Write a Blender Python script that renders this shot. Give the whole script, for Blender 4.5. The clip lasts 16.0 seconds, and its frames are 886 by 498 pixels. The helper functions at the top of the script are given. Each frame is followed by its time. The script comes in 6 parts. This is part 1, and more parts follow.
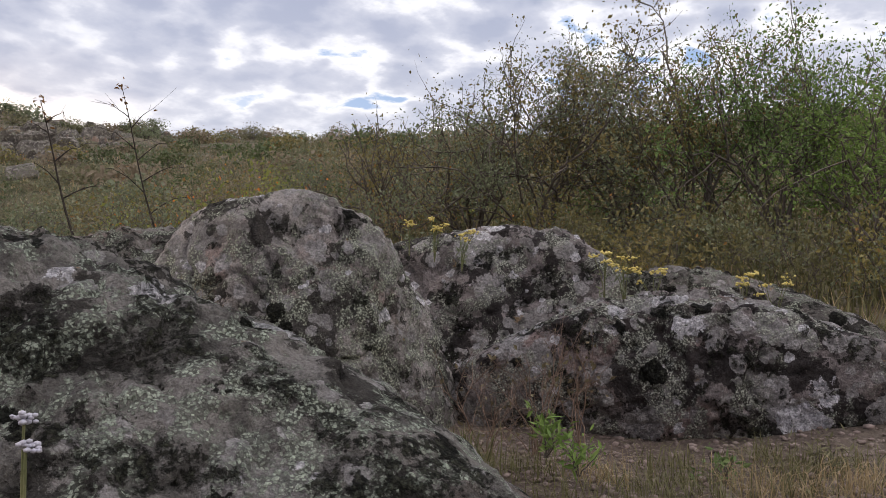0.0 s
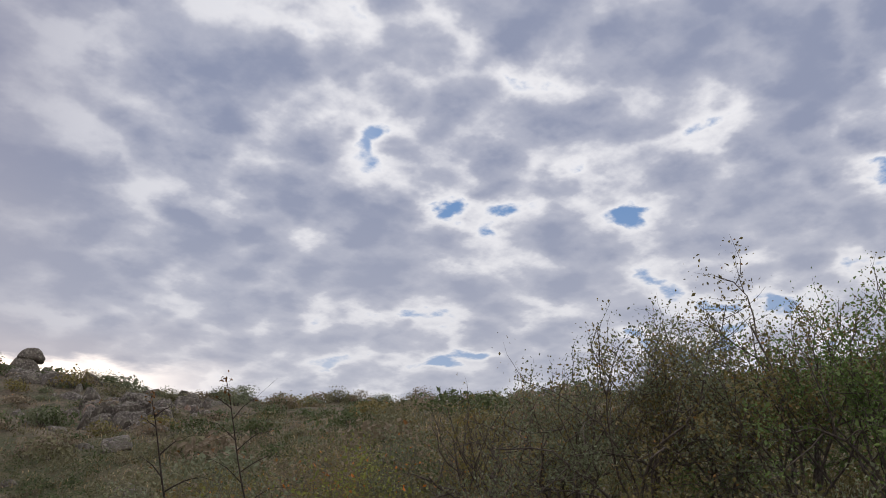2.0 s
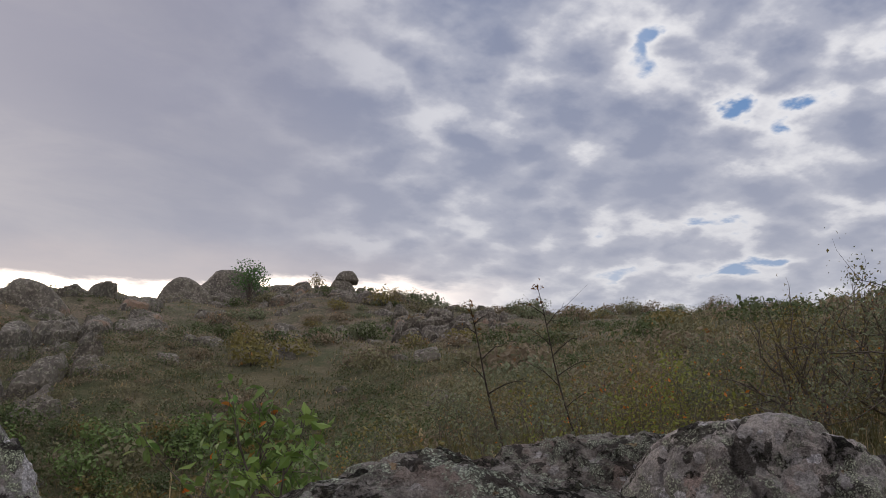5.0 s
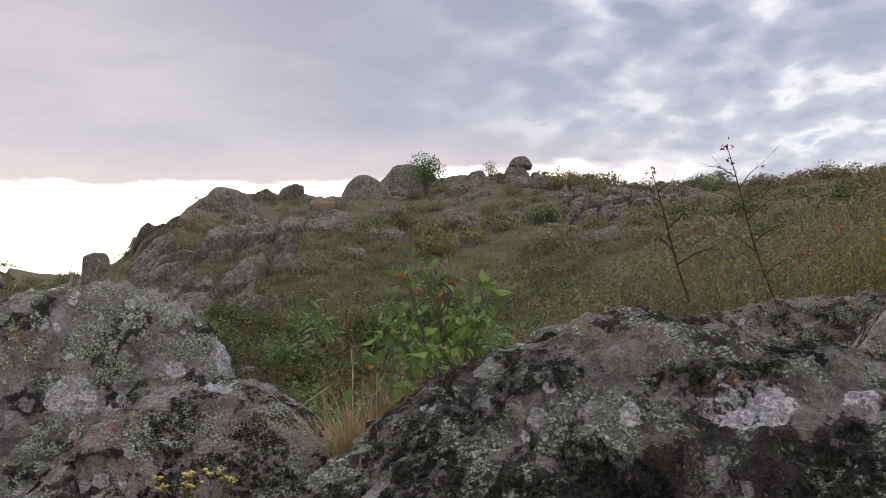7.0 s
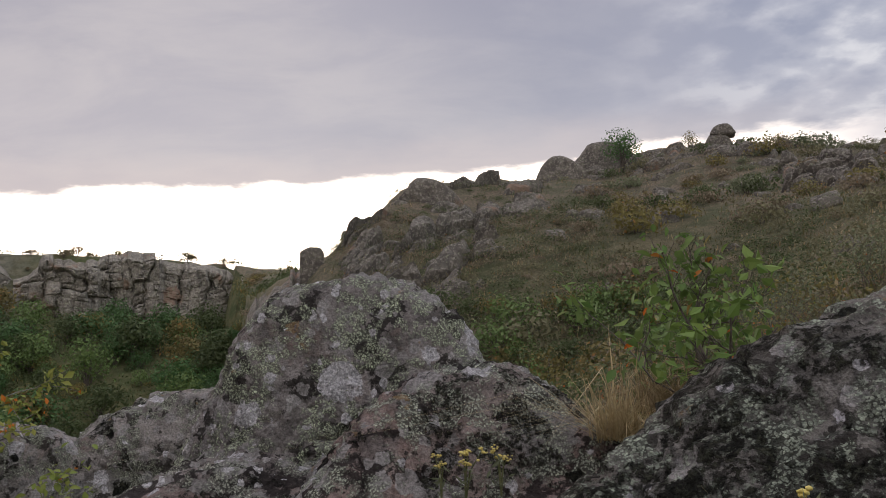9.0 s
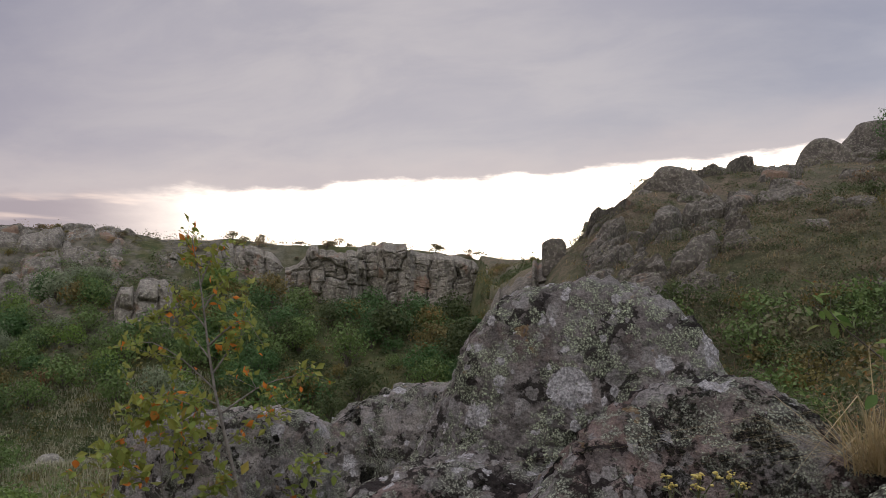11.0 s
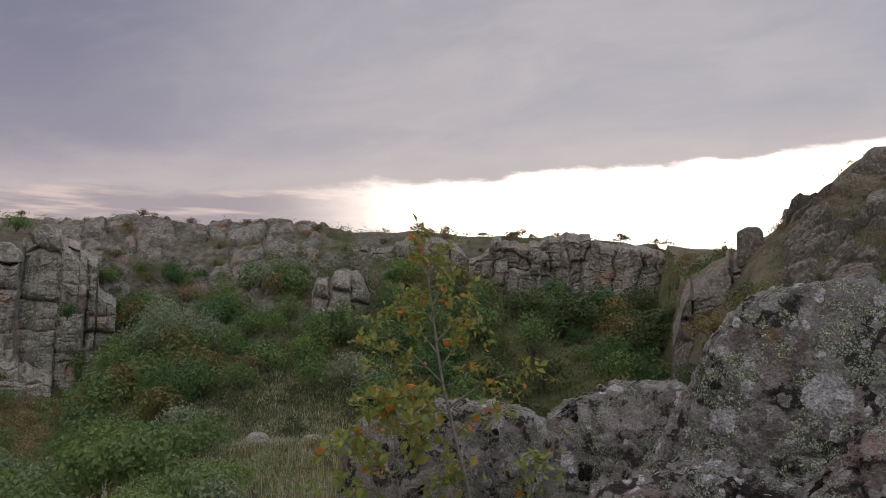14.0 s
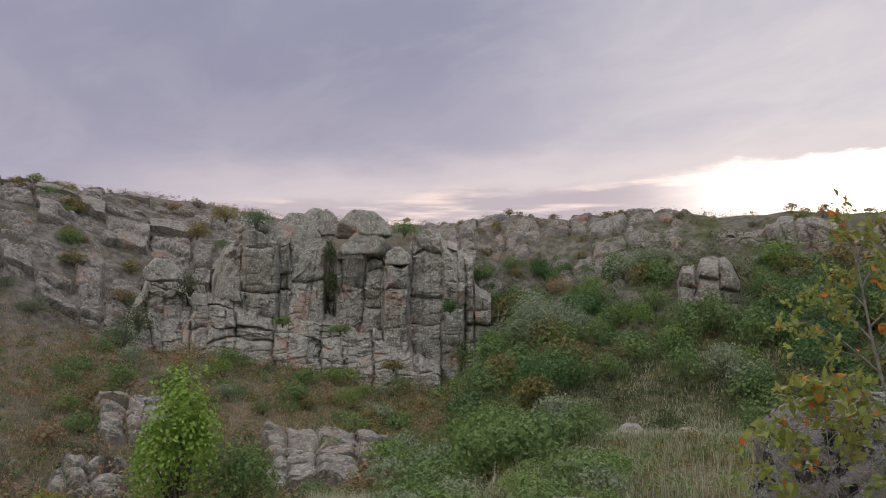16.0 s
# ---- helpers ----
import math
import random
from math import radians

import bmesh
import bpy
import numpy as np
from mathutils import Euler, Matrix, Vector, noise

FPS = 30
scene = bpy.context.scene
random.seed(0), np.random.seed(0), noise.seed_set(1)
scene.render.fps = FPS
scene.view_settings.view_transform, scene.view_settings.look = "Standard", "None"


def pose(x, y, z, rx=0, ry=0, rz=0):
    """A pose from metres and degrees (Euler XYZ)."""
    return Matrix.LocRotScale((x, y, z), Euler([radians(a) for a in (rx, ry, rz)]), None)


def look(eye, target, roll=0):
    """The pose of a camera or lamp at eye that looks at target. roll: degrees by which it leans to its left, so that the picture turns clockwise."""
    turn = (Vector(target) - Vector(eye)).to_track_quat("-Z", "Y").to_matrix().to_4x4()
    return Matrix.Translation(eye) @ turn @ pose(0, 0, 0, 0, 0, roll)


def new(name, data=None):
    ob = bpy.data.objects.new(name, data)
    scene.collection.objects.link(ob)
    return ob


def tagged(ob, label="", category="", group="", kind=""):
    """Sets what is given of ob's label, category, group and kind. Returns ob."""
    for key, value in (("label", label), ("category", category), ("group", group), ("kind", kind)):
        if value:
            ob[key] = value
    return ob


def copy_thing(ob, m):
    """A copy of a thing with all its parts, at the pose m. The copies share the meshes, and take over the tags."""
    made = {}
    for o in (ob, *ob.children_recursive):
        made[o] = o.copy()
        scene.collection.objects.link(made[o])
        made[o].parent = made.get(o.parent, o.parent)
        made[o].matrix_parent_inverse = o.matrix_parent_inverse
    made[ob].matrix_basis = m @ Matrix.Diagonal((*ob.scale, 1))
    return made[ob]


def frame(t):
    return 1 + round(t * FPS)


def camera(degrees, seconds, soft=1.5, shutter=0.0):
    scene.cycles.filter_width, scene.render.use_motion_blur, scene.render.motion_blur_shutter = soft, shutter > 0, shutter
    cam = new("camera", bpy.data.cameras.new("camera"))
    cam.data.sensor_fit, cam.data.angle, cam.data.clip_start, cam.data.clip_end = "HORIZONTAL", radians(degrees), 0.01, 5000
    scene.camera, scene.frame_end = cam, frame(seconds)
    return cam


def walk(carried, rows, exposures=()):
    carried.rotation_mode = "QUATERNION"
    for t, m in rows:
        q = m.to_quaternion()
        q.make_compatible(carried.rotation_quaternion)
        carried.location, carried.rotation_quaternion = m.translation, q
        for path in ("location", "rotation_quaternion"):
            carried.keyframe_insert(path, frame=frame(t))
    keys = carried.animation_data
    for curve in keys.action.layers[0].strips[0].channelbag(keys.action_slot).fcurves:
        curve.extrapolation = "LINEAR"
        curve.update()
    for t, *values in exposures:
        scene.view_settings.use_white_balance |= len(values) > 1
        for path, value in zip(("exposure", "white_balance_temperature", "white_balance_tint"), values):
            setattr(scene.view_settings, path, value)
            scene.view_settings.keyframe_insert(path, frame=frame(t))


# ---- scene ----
cam = camera(55.91, 16.0, soft=0.7)
PATH = [
    (0.0, look((0.307, -0.364, -0.119), (8.081, 5.894, 0.522), -0.31)),
    (0.5, look((0.272, -0.362, -0.075), (7.652, 6.300, 1.001), -0.54)),
    (1.0, look((0.222, -0.389, -0.016), (7.329, 6.350, 2.005), -0.87)),
    (1.5, look((0.179, -0.408, 0.039), (7.076, 6.225, 2.945), -1.16)),
    (2.0, look((0.156, -0.403, 0.067), (6.826, 6.112, 3.681), -0.94)),
    (2.5, look((0.125, -0.387, 0.096), (6.620, 6.144, 3.989), -0.69)),
    (3.0, look((0.091, -0.381, 0.092), (6.323, 6.359, 4.059), 0.03)),
    (3.5, look((0.063, -0.370, 0.087), (5.872, 6.759, 4.016), 0.70)),
    (4.0, look((0.062, -0.327, 0.076), (5.434, 7.185, 3.910), 1.09)),
    (4.5, look((0.086, -0.240, 0.052), (4.959, 7.886, 3.251), 1.51)),
    (5.0, look((0.073, -0.211, 0.028), (4.235, 8.497, 2.646), 1.68)),
    (5.2, look((0.066, -0.200, 0.019), (3.867, 8.721, 2.460), 1.64)),
    (7.3, look((0.162, 0.027, -0.006), (2.230, 9.740, 1.168), -0.26)),
    (7.5, look((0.147, 0.023, -0.009), (1.997, 9.783, 1.135), -0.39)),
    (8.0, look((0.081, 0.017, -0.010), (1.199, 9.895, 1.076), -1.29)),
    (8.5, look((0.019, -0.012, -0.003), (0.461, 9.920, 1.076), -1.52)),
    (9.0, look((0.007, -0.000, 0.001), (-0.003, 9.942, 1.075), -1.52)),
    (9.5, look((0.060, 0.041, 0.019), (-1.059, 9.921, 1.082), -0.78)),
    (10.0, look((0.082, 0.045, 0.042), (-1.902, 9.793, 1.055), -0.54)),
    (10.2, look((0.078, 0.050, 0.045), (-2.121, 9.753, 1.054), -0.29)),
    (12.5, look((-0.029, 0.038, 0.053), (-3.614, 9.328, 0.980), 0.22)),
    (13.0, look((-0.051, 0.048, 0.061), (-3.753, 9.294, 0.961), 0.48)),
    (13.5, look((-0.076, 0.005, 0.072), (-3.920, 9.195, 0.945), 0.46)),
    (14.0, look((-0.125, -0.034, 0.079), (-4.977, 8.667, 0.937), 0.90)),
    (14.5, look((-0.195, -0.081, 0.077), (-6.377, 7.733, 0.919), 1.69)),
    (15.0, look((-0.270, -0.098, 0.071), (-7.450, 6.818, 0.859), 1.89)),
    (15.5, look((-0.271, -0.136, 0.074), (-7.900, 6.286, 0.823), 0.21)),
    (16.0, look((-0.270, -0.180, 0.063), (-8.290, 5.747, 0.798), -0.38)),
]
EXPOSURES = [(0.0, 0.62), (0.6, 0.66), (1.5, 0.30), (2.5, 0.04), (4.0, 0.0), (5.2, 0.05), (7.3, 0.45), (8.0, 0.34), (8.5, 0.22), (10.0, 0.07), (13.0, 0.05), (14.5, -0.07), (15.0, -0.02), (15.5, 0.32), (16.0, 0.42)]
walk(cam, PATH, EXPOSURES)

# ---- light ----
SUN_AZ, SUN_EL = 32.0, 10.0                      # degrees to the left of +y, degrees up


def way(az, el=0.0):
    a, e = radians(az), radians(el)
    return Vector((-math.sin(a) * math.cos(e), math.cos(a) * math.cos(e), math.sin(e)))


def spot(az, el, d):
    return way(az, el) * d


class Nodes:
    """Short hand for building a node tree."""

    def __init__(self, tree):
        self.tree = tree

    def add(self, kind, inputs=None, **props):
        n = self.tree.nodes.new(kind)
        for k, v in props.items():
            setattr(n, k, v)
        for k, v in (inputs or {}).items():
            self.put(n.inputs[k], v)
        return n

    def put(self, sock, v):
        if isinstance(v, bpy.types.NodeSocket):
            self.tree.links.new(v, sock)
        elif isinstance(v, bpy.types.Node):
            self.tree.links.new(v.outputs[0], sock)
        elif isinstance(v, tuple) and len(v) == 3 and sock.type == "RGBA":
            sock.default_value = (*v, 1)
        else:
            sock.default_value = v

    def math(self, op, a, b=0.0, c=0.0, clamp=False):
        return self.add("ShaderNodeMath", {0: a, 1: b, 2: c}, operation=op, use_clamp=clamp).outputs[0]

    def vmath(self, op, a, b=(0, 0, 0)):
        n = self.add("ShaderNodeVectorMath", {0: a}, operation=op)
        if op == "SCALE":
            self.put(n.inputs["Scale"], b)
        else:
            self.put(n.inputs[1], b)
        return n.outputs["Value"] if op in ("DOT_PRODUCT", "LENGTH") else n.outputs[0]

    def ramp(self, v, lo, hi, a=0.0, b=1.0):
        n = self.add("ShaderNodeMapRange", {"Value": v, "From Min": lo, "From Max": hi, "To Min": a, "To Max": b}, interpolation_type="SMOOTHSTEP")
        return n.outputs[0]

    def mix(self, fac, a, b, mode="MIX"):
        n = self.add("ShaderNodeMix", data_type="RGBA", blend_type=mode)
        self.put(n.inputs[0], fac), self.put(n.inputs[6], a), self.put(n.inputs[7], b)
        return n.outputs[2]

    def noise(self, vec, scale, detail=4.0, rough=0.55, distort=0.0):
        n = self.add("ShaderNodeTexNoise", {"Vector": vec, "Scale": scale, "Detail": detail, "Roughness": rough, "Distortion": distort})
        return n.outputs["Fac"]


def build_world():
    world = bpy.data.worlds.new("sky")
    scene.world = world
    world.use_nodes = True
    t = world.node_tree
    t.nodes.clear()
    n = Nodes(t)
    d = n.add("ShaderNodeTexCoord").outputs["Generated"]
    sep = n.add("ShaderNodeSeparateXYZ", {0: d})
    x, y, z = sep.outputs[0], sep.outputs[1], sep.outputs[2]
    sky = n.add("ShaderNodeTexSky", sky_type="NISHITA", sun_disc=False, sun_elevation=radians(SUN_EL), sun_rotation=radians(-SUN_AZ)).outputs[0]
    blue = n.mix(1.0, n.vmath("SCALE", sky, 0.10), (0.75, 0.95, 1.15), "MULTIPLY")
    blue = n.mix(0.55, blue, (0.16, 0.33, 0.68))
    # cloud sheet seen in perspective
    zz = n.math("ADD", n.math("MAXIMUM", z, 0.0), 0.22)
    flat = n.add("ShaderNodeCombineXYZ", {0: n.math("DIVIDE", x, zz), 1: n.math("DIVIDE", y, zz), 2: 0.0}).outputs[0]
    big = n.noise(flat, 0.8, 3.0, 0.5)
    sway = n.vmath("SUBTRACT", n.add("ShaderNodeTexNoise", {"Vector": flat, "Scale": 4.0, "Detail": 5.0, "Roughness": 0.6}).outputs["Color"], (0.5, 0.5, 0.5))
    blown = n.vmath("ADD", flat, n.vmath("SCALE", sway, 0.22))
    cell = n.add("ShaderNodeTexVoronoi", {"Vector": blown, "Scale": 8.5, "Smoothness": 0.8}, feature="SMOOTH_F1").outputs["Distance"]
    cell2 = n.add("ShaderNodeTexVoronoi", {"Vector": n.vmath("ADD", blown, (3.3, 1.7, 0.0)), "Scale": 15.0, "Smoothness": 0.6}, feature="SMOOTH_F1").outputs["Distance"]
    wisp = n.noise(n.vmath("ADD", flat, (7.3, 2.1, 0.0)), 6.0, 7.0, 0.58)
    mid = n.noise(n.vmath("ADD", flat, (1.3, 5.1, 0.0)), 2.1, 4.0, 0.5)
    # how broken the sheet is: more towards +x, an even veil towards -x
    gap = n.ramp(n.math("ADD", n.math("MULTIPLY", x, 0.8), n.math("MULTIPLY", z, 0.18)), -0.02, 0.86)
    thin = n.math("ADD", n.math("ADD", n.math("MULTIPLY", cell, 0.50), n.math("MULTIPLY", cell2, 0.22)), n.math("ADD", n.math("MULTIPLY", wisp, 0.55), n.math("MULTIPLY", mid, 0.55)))
    thin = n.math("ADD", thin, n.math("MULTIPLY_ADD", gap, 0.09, -0.135))
    even = n.mix(n.ramp(big, 0.34, 0.66), (0.352, 0.345, 0.42), (0.262, 0.268, 0.352))
    streak = n.noise(n.vmath("MULTIPLY", flat, (1.0, 1.7, 1.0)), 2.2, 6.0, 0.6, 0.4)
    even = n.mix(n.math("MULTIPLY", n.ramp(streak, 0.40, 0.66), 0.38), even, (0.43, 0.415, 0.46))
    puffy = n.mix(n.ramp(thin, 0.62, 0.94), (0.236, 0.272, 0.39), (0.462, 0.48, 0.565))
    cloud = n.mix(n.ramp(gap, 0.0, 0.5, 0.0, 0.85), even, puffy)
    lit = n.math("MULTIPLY", n.ramp(thin, 0.84, 1.02), n.ramp(gap, 0.05, 0.7, 0.0, 0.85))
    cloud = n.mix(lit, cloud, (0.85, 0.84, 0.86))
    hole = n.math("MULTIPLY", n.ramp(thin, 0.99, 1.08), n.ramp(gap, 0.45, 0.8))
    cloud = n.mix(hole, cloud, blue)
    # paler towards the horizon, warmer round the hidden sun
    low = n.ramp(z, 0.50, 0.14)
    cloud = n.mix(n.math("MULTIPLY", low, 0.45), cloud, n.mix(n.ramp(x, -0.9, 0.1), (0.36, 0.31, 0.37), (0.56, 0.56, 0.60)))
    near_sun = n.vmath("DOT_PRODUCT", d, tuple(way(22, 7)))
    cloud = n.mix(n.math("MULTIPLY", n.ramp(near_sun, 0.84, 1.0, 0.0, 0.5), n.ramp(streak, 0.25, 0.7, 0.55, 1.0)), cloud, (0.68, 0.62, 0.60))
    # heavier bluish cloud in the west
    cloud = n.mix(n.math("MULTIPLY", n.ramp(x, -0.45, -0.95), n.ramp(z, 0.12, 0.32)), cloud, n.mix(1.0, cloud, (0.73, 0.755, 0.82), "MULTIPLY"))
    # overcast is brightest overhead; unseen sky there and behind lifted and warmed as fill
    high = n.math("MAXIMUM", n.ramp(z, 0.66, 0.95), n.ramp(y, -0.05, -0.7))
    cloud = n.mix(high, cloud, n.mix(1.0, cloud, (1.08, 1.0, 0.82), "MULTIPLY"))
    cloud = n.vmath("SCALE", cloud, n.math("ADD", n.math("ADD", n.ramp(z, 0.66, 0.95, 0.0, 1.9), 1.0), n.ramp(y, -0.05, -0.7, 0.0, 1.1)))
    # clear strip along the horizon round the hidden sun
    wob = n.math("MULTIPLY", n.math("SUBTRACT", n.noise(n.vmath("MULTIPLY", d, (9.0, 9.0, 30.0)), 1.0, 5.0, 0.6), 0.5), 0.05)
    edge = n.math("ADD", n.math("ADD", n.math("MULTIPLY", x, 0.068), 0.190), wob)
    above = n.math("SUBTRACT", z, edge)
    halo = n.math("MULTIPLY", n.math("MULTIPLY", n.ramp(above, 0.07, 0.0, 0.0, 0.55), n.ramp(y, 0.1, 0.5)), n.ramp(x, 0.6, 0.1))
    cloud = n.mix(halo, cloud, (0.70, 0.60, 0.57))
    strip = n.ramp(above, 0.013, -0.008)
    strip = n.math("MULTIPLY", strip, n.ramp(y, 0.1, 0.5))
    left = n.math("POWER", n.ramp(n.math("ADD", x, wob), -0.72, -0.40), 2.0)
    right = n.ramp(x, 0.55, 0.1)
    pale = n.mix(n.ramp(n.noise(n.vmath("MULTIPLY", d, (6.0, 6.0, 60.0)), 1.0, 4.0), 0.5, 0.68), (0.42, 0.36, 0.39), (0.72, 0.58, 0.54))
    glow = n.mix(left, pale, (3.6, 3.1, 2.6))
    cloud = n.mix(n.math("MULTIPLY", strip, right), cloud, glow)
    bg = n.add("ShaderNodeBackground", {"Color": cloud, "Strength": 1.0})
    n.add("ShaderNodeOutputWorld", {"Surface": bg.outputs[0]})


build_world()
sun = new("sun", bpy.data.lights.new("sun", "SUN"))
sun.data.energy, sun.data.angle, sun.data.color = 1.4, radians(20), (1.0, 0.86, 0.72)
sun.matrix_world = look(way(SUN_AZ, SUN_EL) * 100, (0, 0, 0))


# ---- materials ----
def material(name):
    m = bpy.data.materials.new(name)
    m.use_nodes = True
    m.node_tree.nodes.clear()
    n = Nodes(m.node_tree)
    pos = n.add("ShaderNodeNewGeometry").outputs["Position"]
    return m, n, pos


def finish(n, color, rough=0.9, height=None, strength=0.5, distance=0.02, translucent=0.0, spec=0.3):
    b = n.add("ShaderNodeBsdfPrincipled", {"Base Color": color, "Roughness": rough, "Specular IOR Level": spec})
    if height is not None:
        n.put(b.inputs["Normal"], n.add("ShaderNodeBump", {"Height": height, "Strength": strength, "Distance": distance}).outputs[0])
    out = b.outputs[0]
    if translucent:
        tr = n.add("ShaderNodeBsdfTranslucent", {"Color": color})
        out = n.add("ShaderNodeMixShader", {0: translucent, 1: b.outputs[0], 2: tr.outputs[0]}).outputs[0]
    n.add("ShaderNodeOutputMaterial", {"Surface": out})


def lichen_rock(name, base=(0.24, 0.215, 0.20), dark=(0.05, 0.046, 0.042), flakes=0.4, plates=0.35, white=0.2, moss=0.0, blush=0.25, dark_crust=0.35, pale=(0.37, 0.40, 0.32), mossy_side=None):
    """Weathered granite near the camera: bare stone with the shade of pits put in as dark specks, dark crust, flat
    mauve and white plates, zones of fine pale green flakes and cushions of black moss.
    The shares are those of the surface; mossy_side: a middle and a direction towards which the moss grows thicker."""
    m, n, pos = material(name)
    tint = n.vmath("SUBTRACT", n.add("ShaderNodeTexNoise", {"Vector": pos, "Scale": 13.0, "Detail": 7.0, "Roughness": 0.66}).outputs["Color"], (0.5, 0.5, 0.5))
    bent = n.vmath("ADD", pos, n.vmath("SCALE", tint, 0.10))
    lobed = n.vmath("ADD", pos, n.vmath("SCALE", tint, 0.045))
    ruffle = n.vmath("SUBTRACT", n.add("ShaderNodeTexNoise", {"Vector": pos, "Scale": 75.0, "Detail": 4.0, "Roughness": 0.6}).outputs["Color"], (0.5, 0.5, 0.5))
    frilly = n.vmath("ADD", pos, n.vmath("SCALE", ruffle, 0.012))
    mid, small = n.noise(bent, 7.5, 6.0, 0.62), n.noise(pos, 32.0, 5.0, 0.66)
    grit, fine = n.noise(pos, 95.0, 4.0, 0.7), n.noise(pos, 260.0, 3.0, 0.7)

    def zone(shift, scale, share, soft=0.025):
        """A share of the surface, with a ragged edge."""
        v = n.math("ADD", n.math("MULTIPLY", n.noise(n.vmath("ADD", bent, shift), scale, 6.0, 0.6), 0.8), n.math("MULTIPLY", small, 0.2))
        at = 0.5 + (0.5 - share) * 0.30
        return n.ramp(v, at - soft, at + soft)

    def rosettes(shift, scale, share, radius, ragged=0.5):
        """Lobed flat plates in some of the cells of a scatter, and their height at the edge."""
        v = n.add("ShaderNodeTexVoronoi", {"Vector": n.vmath("ADD", lobed, shift), "Scale": scale})
        pick = n.add("ShaderNodeSeparateColor", {0: v.outputs["Color"]})
        size = n.math("MULTIPLY_ADD", pick.outputs[1], radius * 0.9, radius * 0.45)
        d = n.math("ADD", n.math("SUBTRACT", v.outputs["Distance"], size), n.math("MULTIPLY", n.math("SUBTRACT", small, 0.5), ragged))
        return n.math("MULTIPLY", n.ramp(d, 0.02, -0.02), n.ramp(pick.outputs[0], share, share - 0.02)), pick.outputs[2]

    def dim(c, k):
        return (c[0] * k, c[1] * k, c[2] * k)

    # bare stone, shade of pits put in as dark specks, blushing in places
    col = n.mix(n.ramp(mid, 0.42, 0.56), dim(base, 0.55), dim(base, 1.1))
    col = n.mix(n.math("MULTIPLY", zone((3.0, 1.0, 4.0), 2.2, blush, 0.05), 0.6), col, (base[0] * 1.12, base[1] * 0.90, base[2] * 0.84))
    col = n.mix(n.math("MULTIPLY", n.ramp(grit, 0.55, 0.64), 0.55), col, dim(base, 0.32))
    # dark crust with a fine broken edge
    dark_zone = n.math("MULTIPLY", zone((2.0, 3.0, 9.0), 6.5, dark_crust, 0.012), n.ramp(grit, 0.30, 0.42, 0.45, 1.0))
    col = n.mix(n.math("MULTIPLY", dark_zone, 0.9), col, n.mix(n.ramp(small, 0.35, 0.65), dim(dark, 0.55), dark))
    # flat mauve grey plates
    big, tone = rosettes((1.0, 2.0, 6.0), 5.5, plates * 0.75, 0.46)
    little, tone2 = rosettes((4.0, 7.0, 1.0), 17.0, plates, 0.46)
    plate = n.math("MAXIMUM", big, little)
    col = n.mix(n.math("MULTIPLY", plate, n.ramp(grit, 0.62, 0.72, 0.88, 0.35)), col, n.mix(n.mix(big, tone2, tone), (0.265, 0.253, 0.248), (0.415, 0.40, 0.398)))
    # fine flakes of pale green lichen with dark gaps
    scales = n.add("ShaderNodeTexVoronoi", {"Vector": frilly, "Scale": 165.0})
    leaf = n.add("ShaderNodeSeparateColor", {0: scales.outputs["Color"]})
    patchy = n.math("MULTIPLY", zone((8.0, 0.0, 3.0), 6.5, flakes, 0.04), n.ramp(n.noise(frilly, 19.0, 5.0, 0.66), 0.44, 0.49))
    flake = n.math("MULTIPLY", patchy, n.math("MULTIPLY", n.ramp(scales.outputs["Distance"], 0.62, 0.44), n.ramp(leaf.outputs[0], 0.14, 0.20)))
    col = n.mix(n.math("MULTIPLY", patchy, 0.55), col, dim(pale, 0.30))
    col = n.mix(n.math("MULTIPLY", flake, 0.95), col, n.mix(leaf.outputs[1], dim(pale, 0.66), dim(pale, 1.22)))
    # white patches, a little lavender
    ros, _ = rosettes((3.0, 9.0, 1.5), 6.5, white * 0.5, 0.46)
    tiny, _ = rosettes((6.0, 1.0, 4.0), 24.0, white * 0.35, 0.42)
    ros = n.math("MULTIPLY", n.math("MAXIMUM", ros, tiny), n.ramp(n.noise(pos, 70.0, 4.0, 0.65), 0.34, 0.42))
    col = n.mix(n.math("MULTIPLY", ros, 0.95), col, n.mix(n.ramp(grit, 0.35, 0.65), (0.48, 0.475, 0.495), (0.64, 0.63, 0.655)))
    # mineral grain, its contrast also standing in for shade in small pits
    grain = n.math("MULTIPLY", n.ramp(grit, 0.34, 0.66, 0.66, 1.30), n.ramp(fine, 0.34, 0.66, 0.90, 1.09))
    col = n.mix(1.0, col, n.add("ShaderNodeCombineColor", {i: grain for i in range(3)}).outputs[0], "MULTIPLY")
    h = n.math("ADD", n.math("MULTIPLY", mid, 0.7), n.math("ADD", n.math("MULTIPLY", small, 0.75), n.math("MULTIPLY", grit, 0.30)))
    h = n.math("ADD", h, n.math("ADD", n.math("MULTIPLY", flake, 0.10), n.math("MULTIPLY", n.math("MAXIMUM", ros, plate), 0.05)))
    if moss or mossy_side:
        # cushions of black moss: some large and round, a crust of small ones beside them
        side = 0.0
        if mossy_side:
            centre, towards = mossy_side
            side = n.ramp(n.vmath("DOT_PRODUCT", n.vmath("SUBTRACT", pos, centre), towards), 0.0, 0.5)
        where = n.math("ADD", n.noise(n.vmath("ADD", bent, (5.0, 1.0, 8.0)), 6.5, 5.0, 0.6), n.math("MULTIPLY", side, 0.05))
        at = 0.5 + (0.5 - moss) * 0.30
        crust = n.ramp(n.math("MULTIPLY_ADD", n.math("SUBTRACT", grit, 0.5), 0.10, where), at - 0.012, at + 0.012)
        tufts = n.noise(frilly, 46.0, 5.0, 0.68)
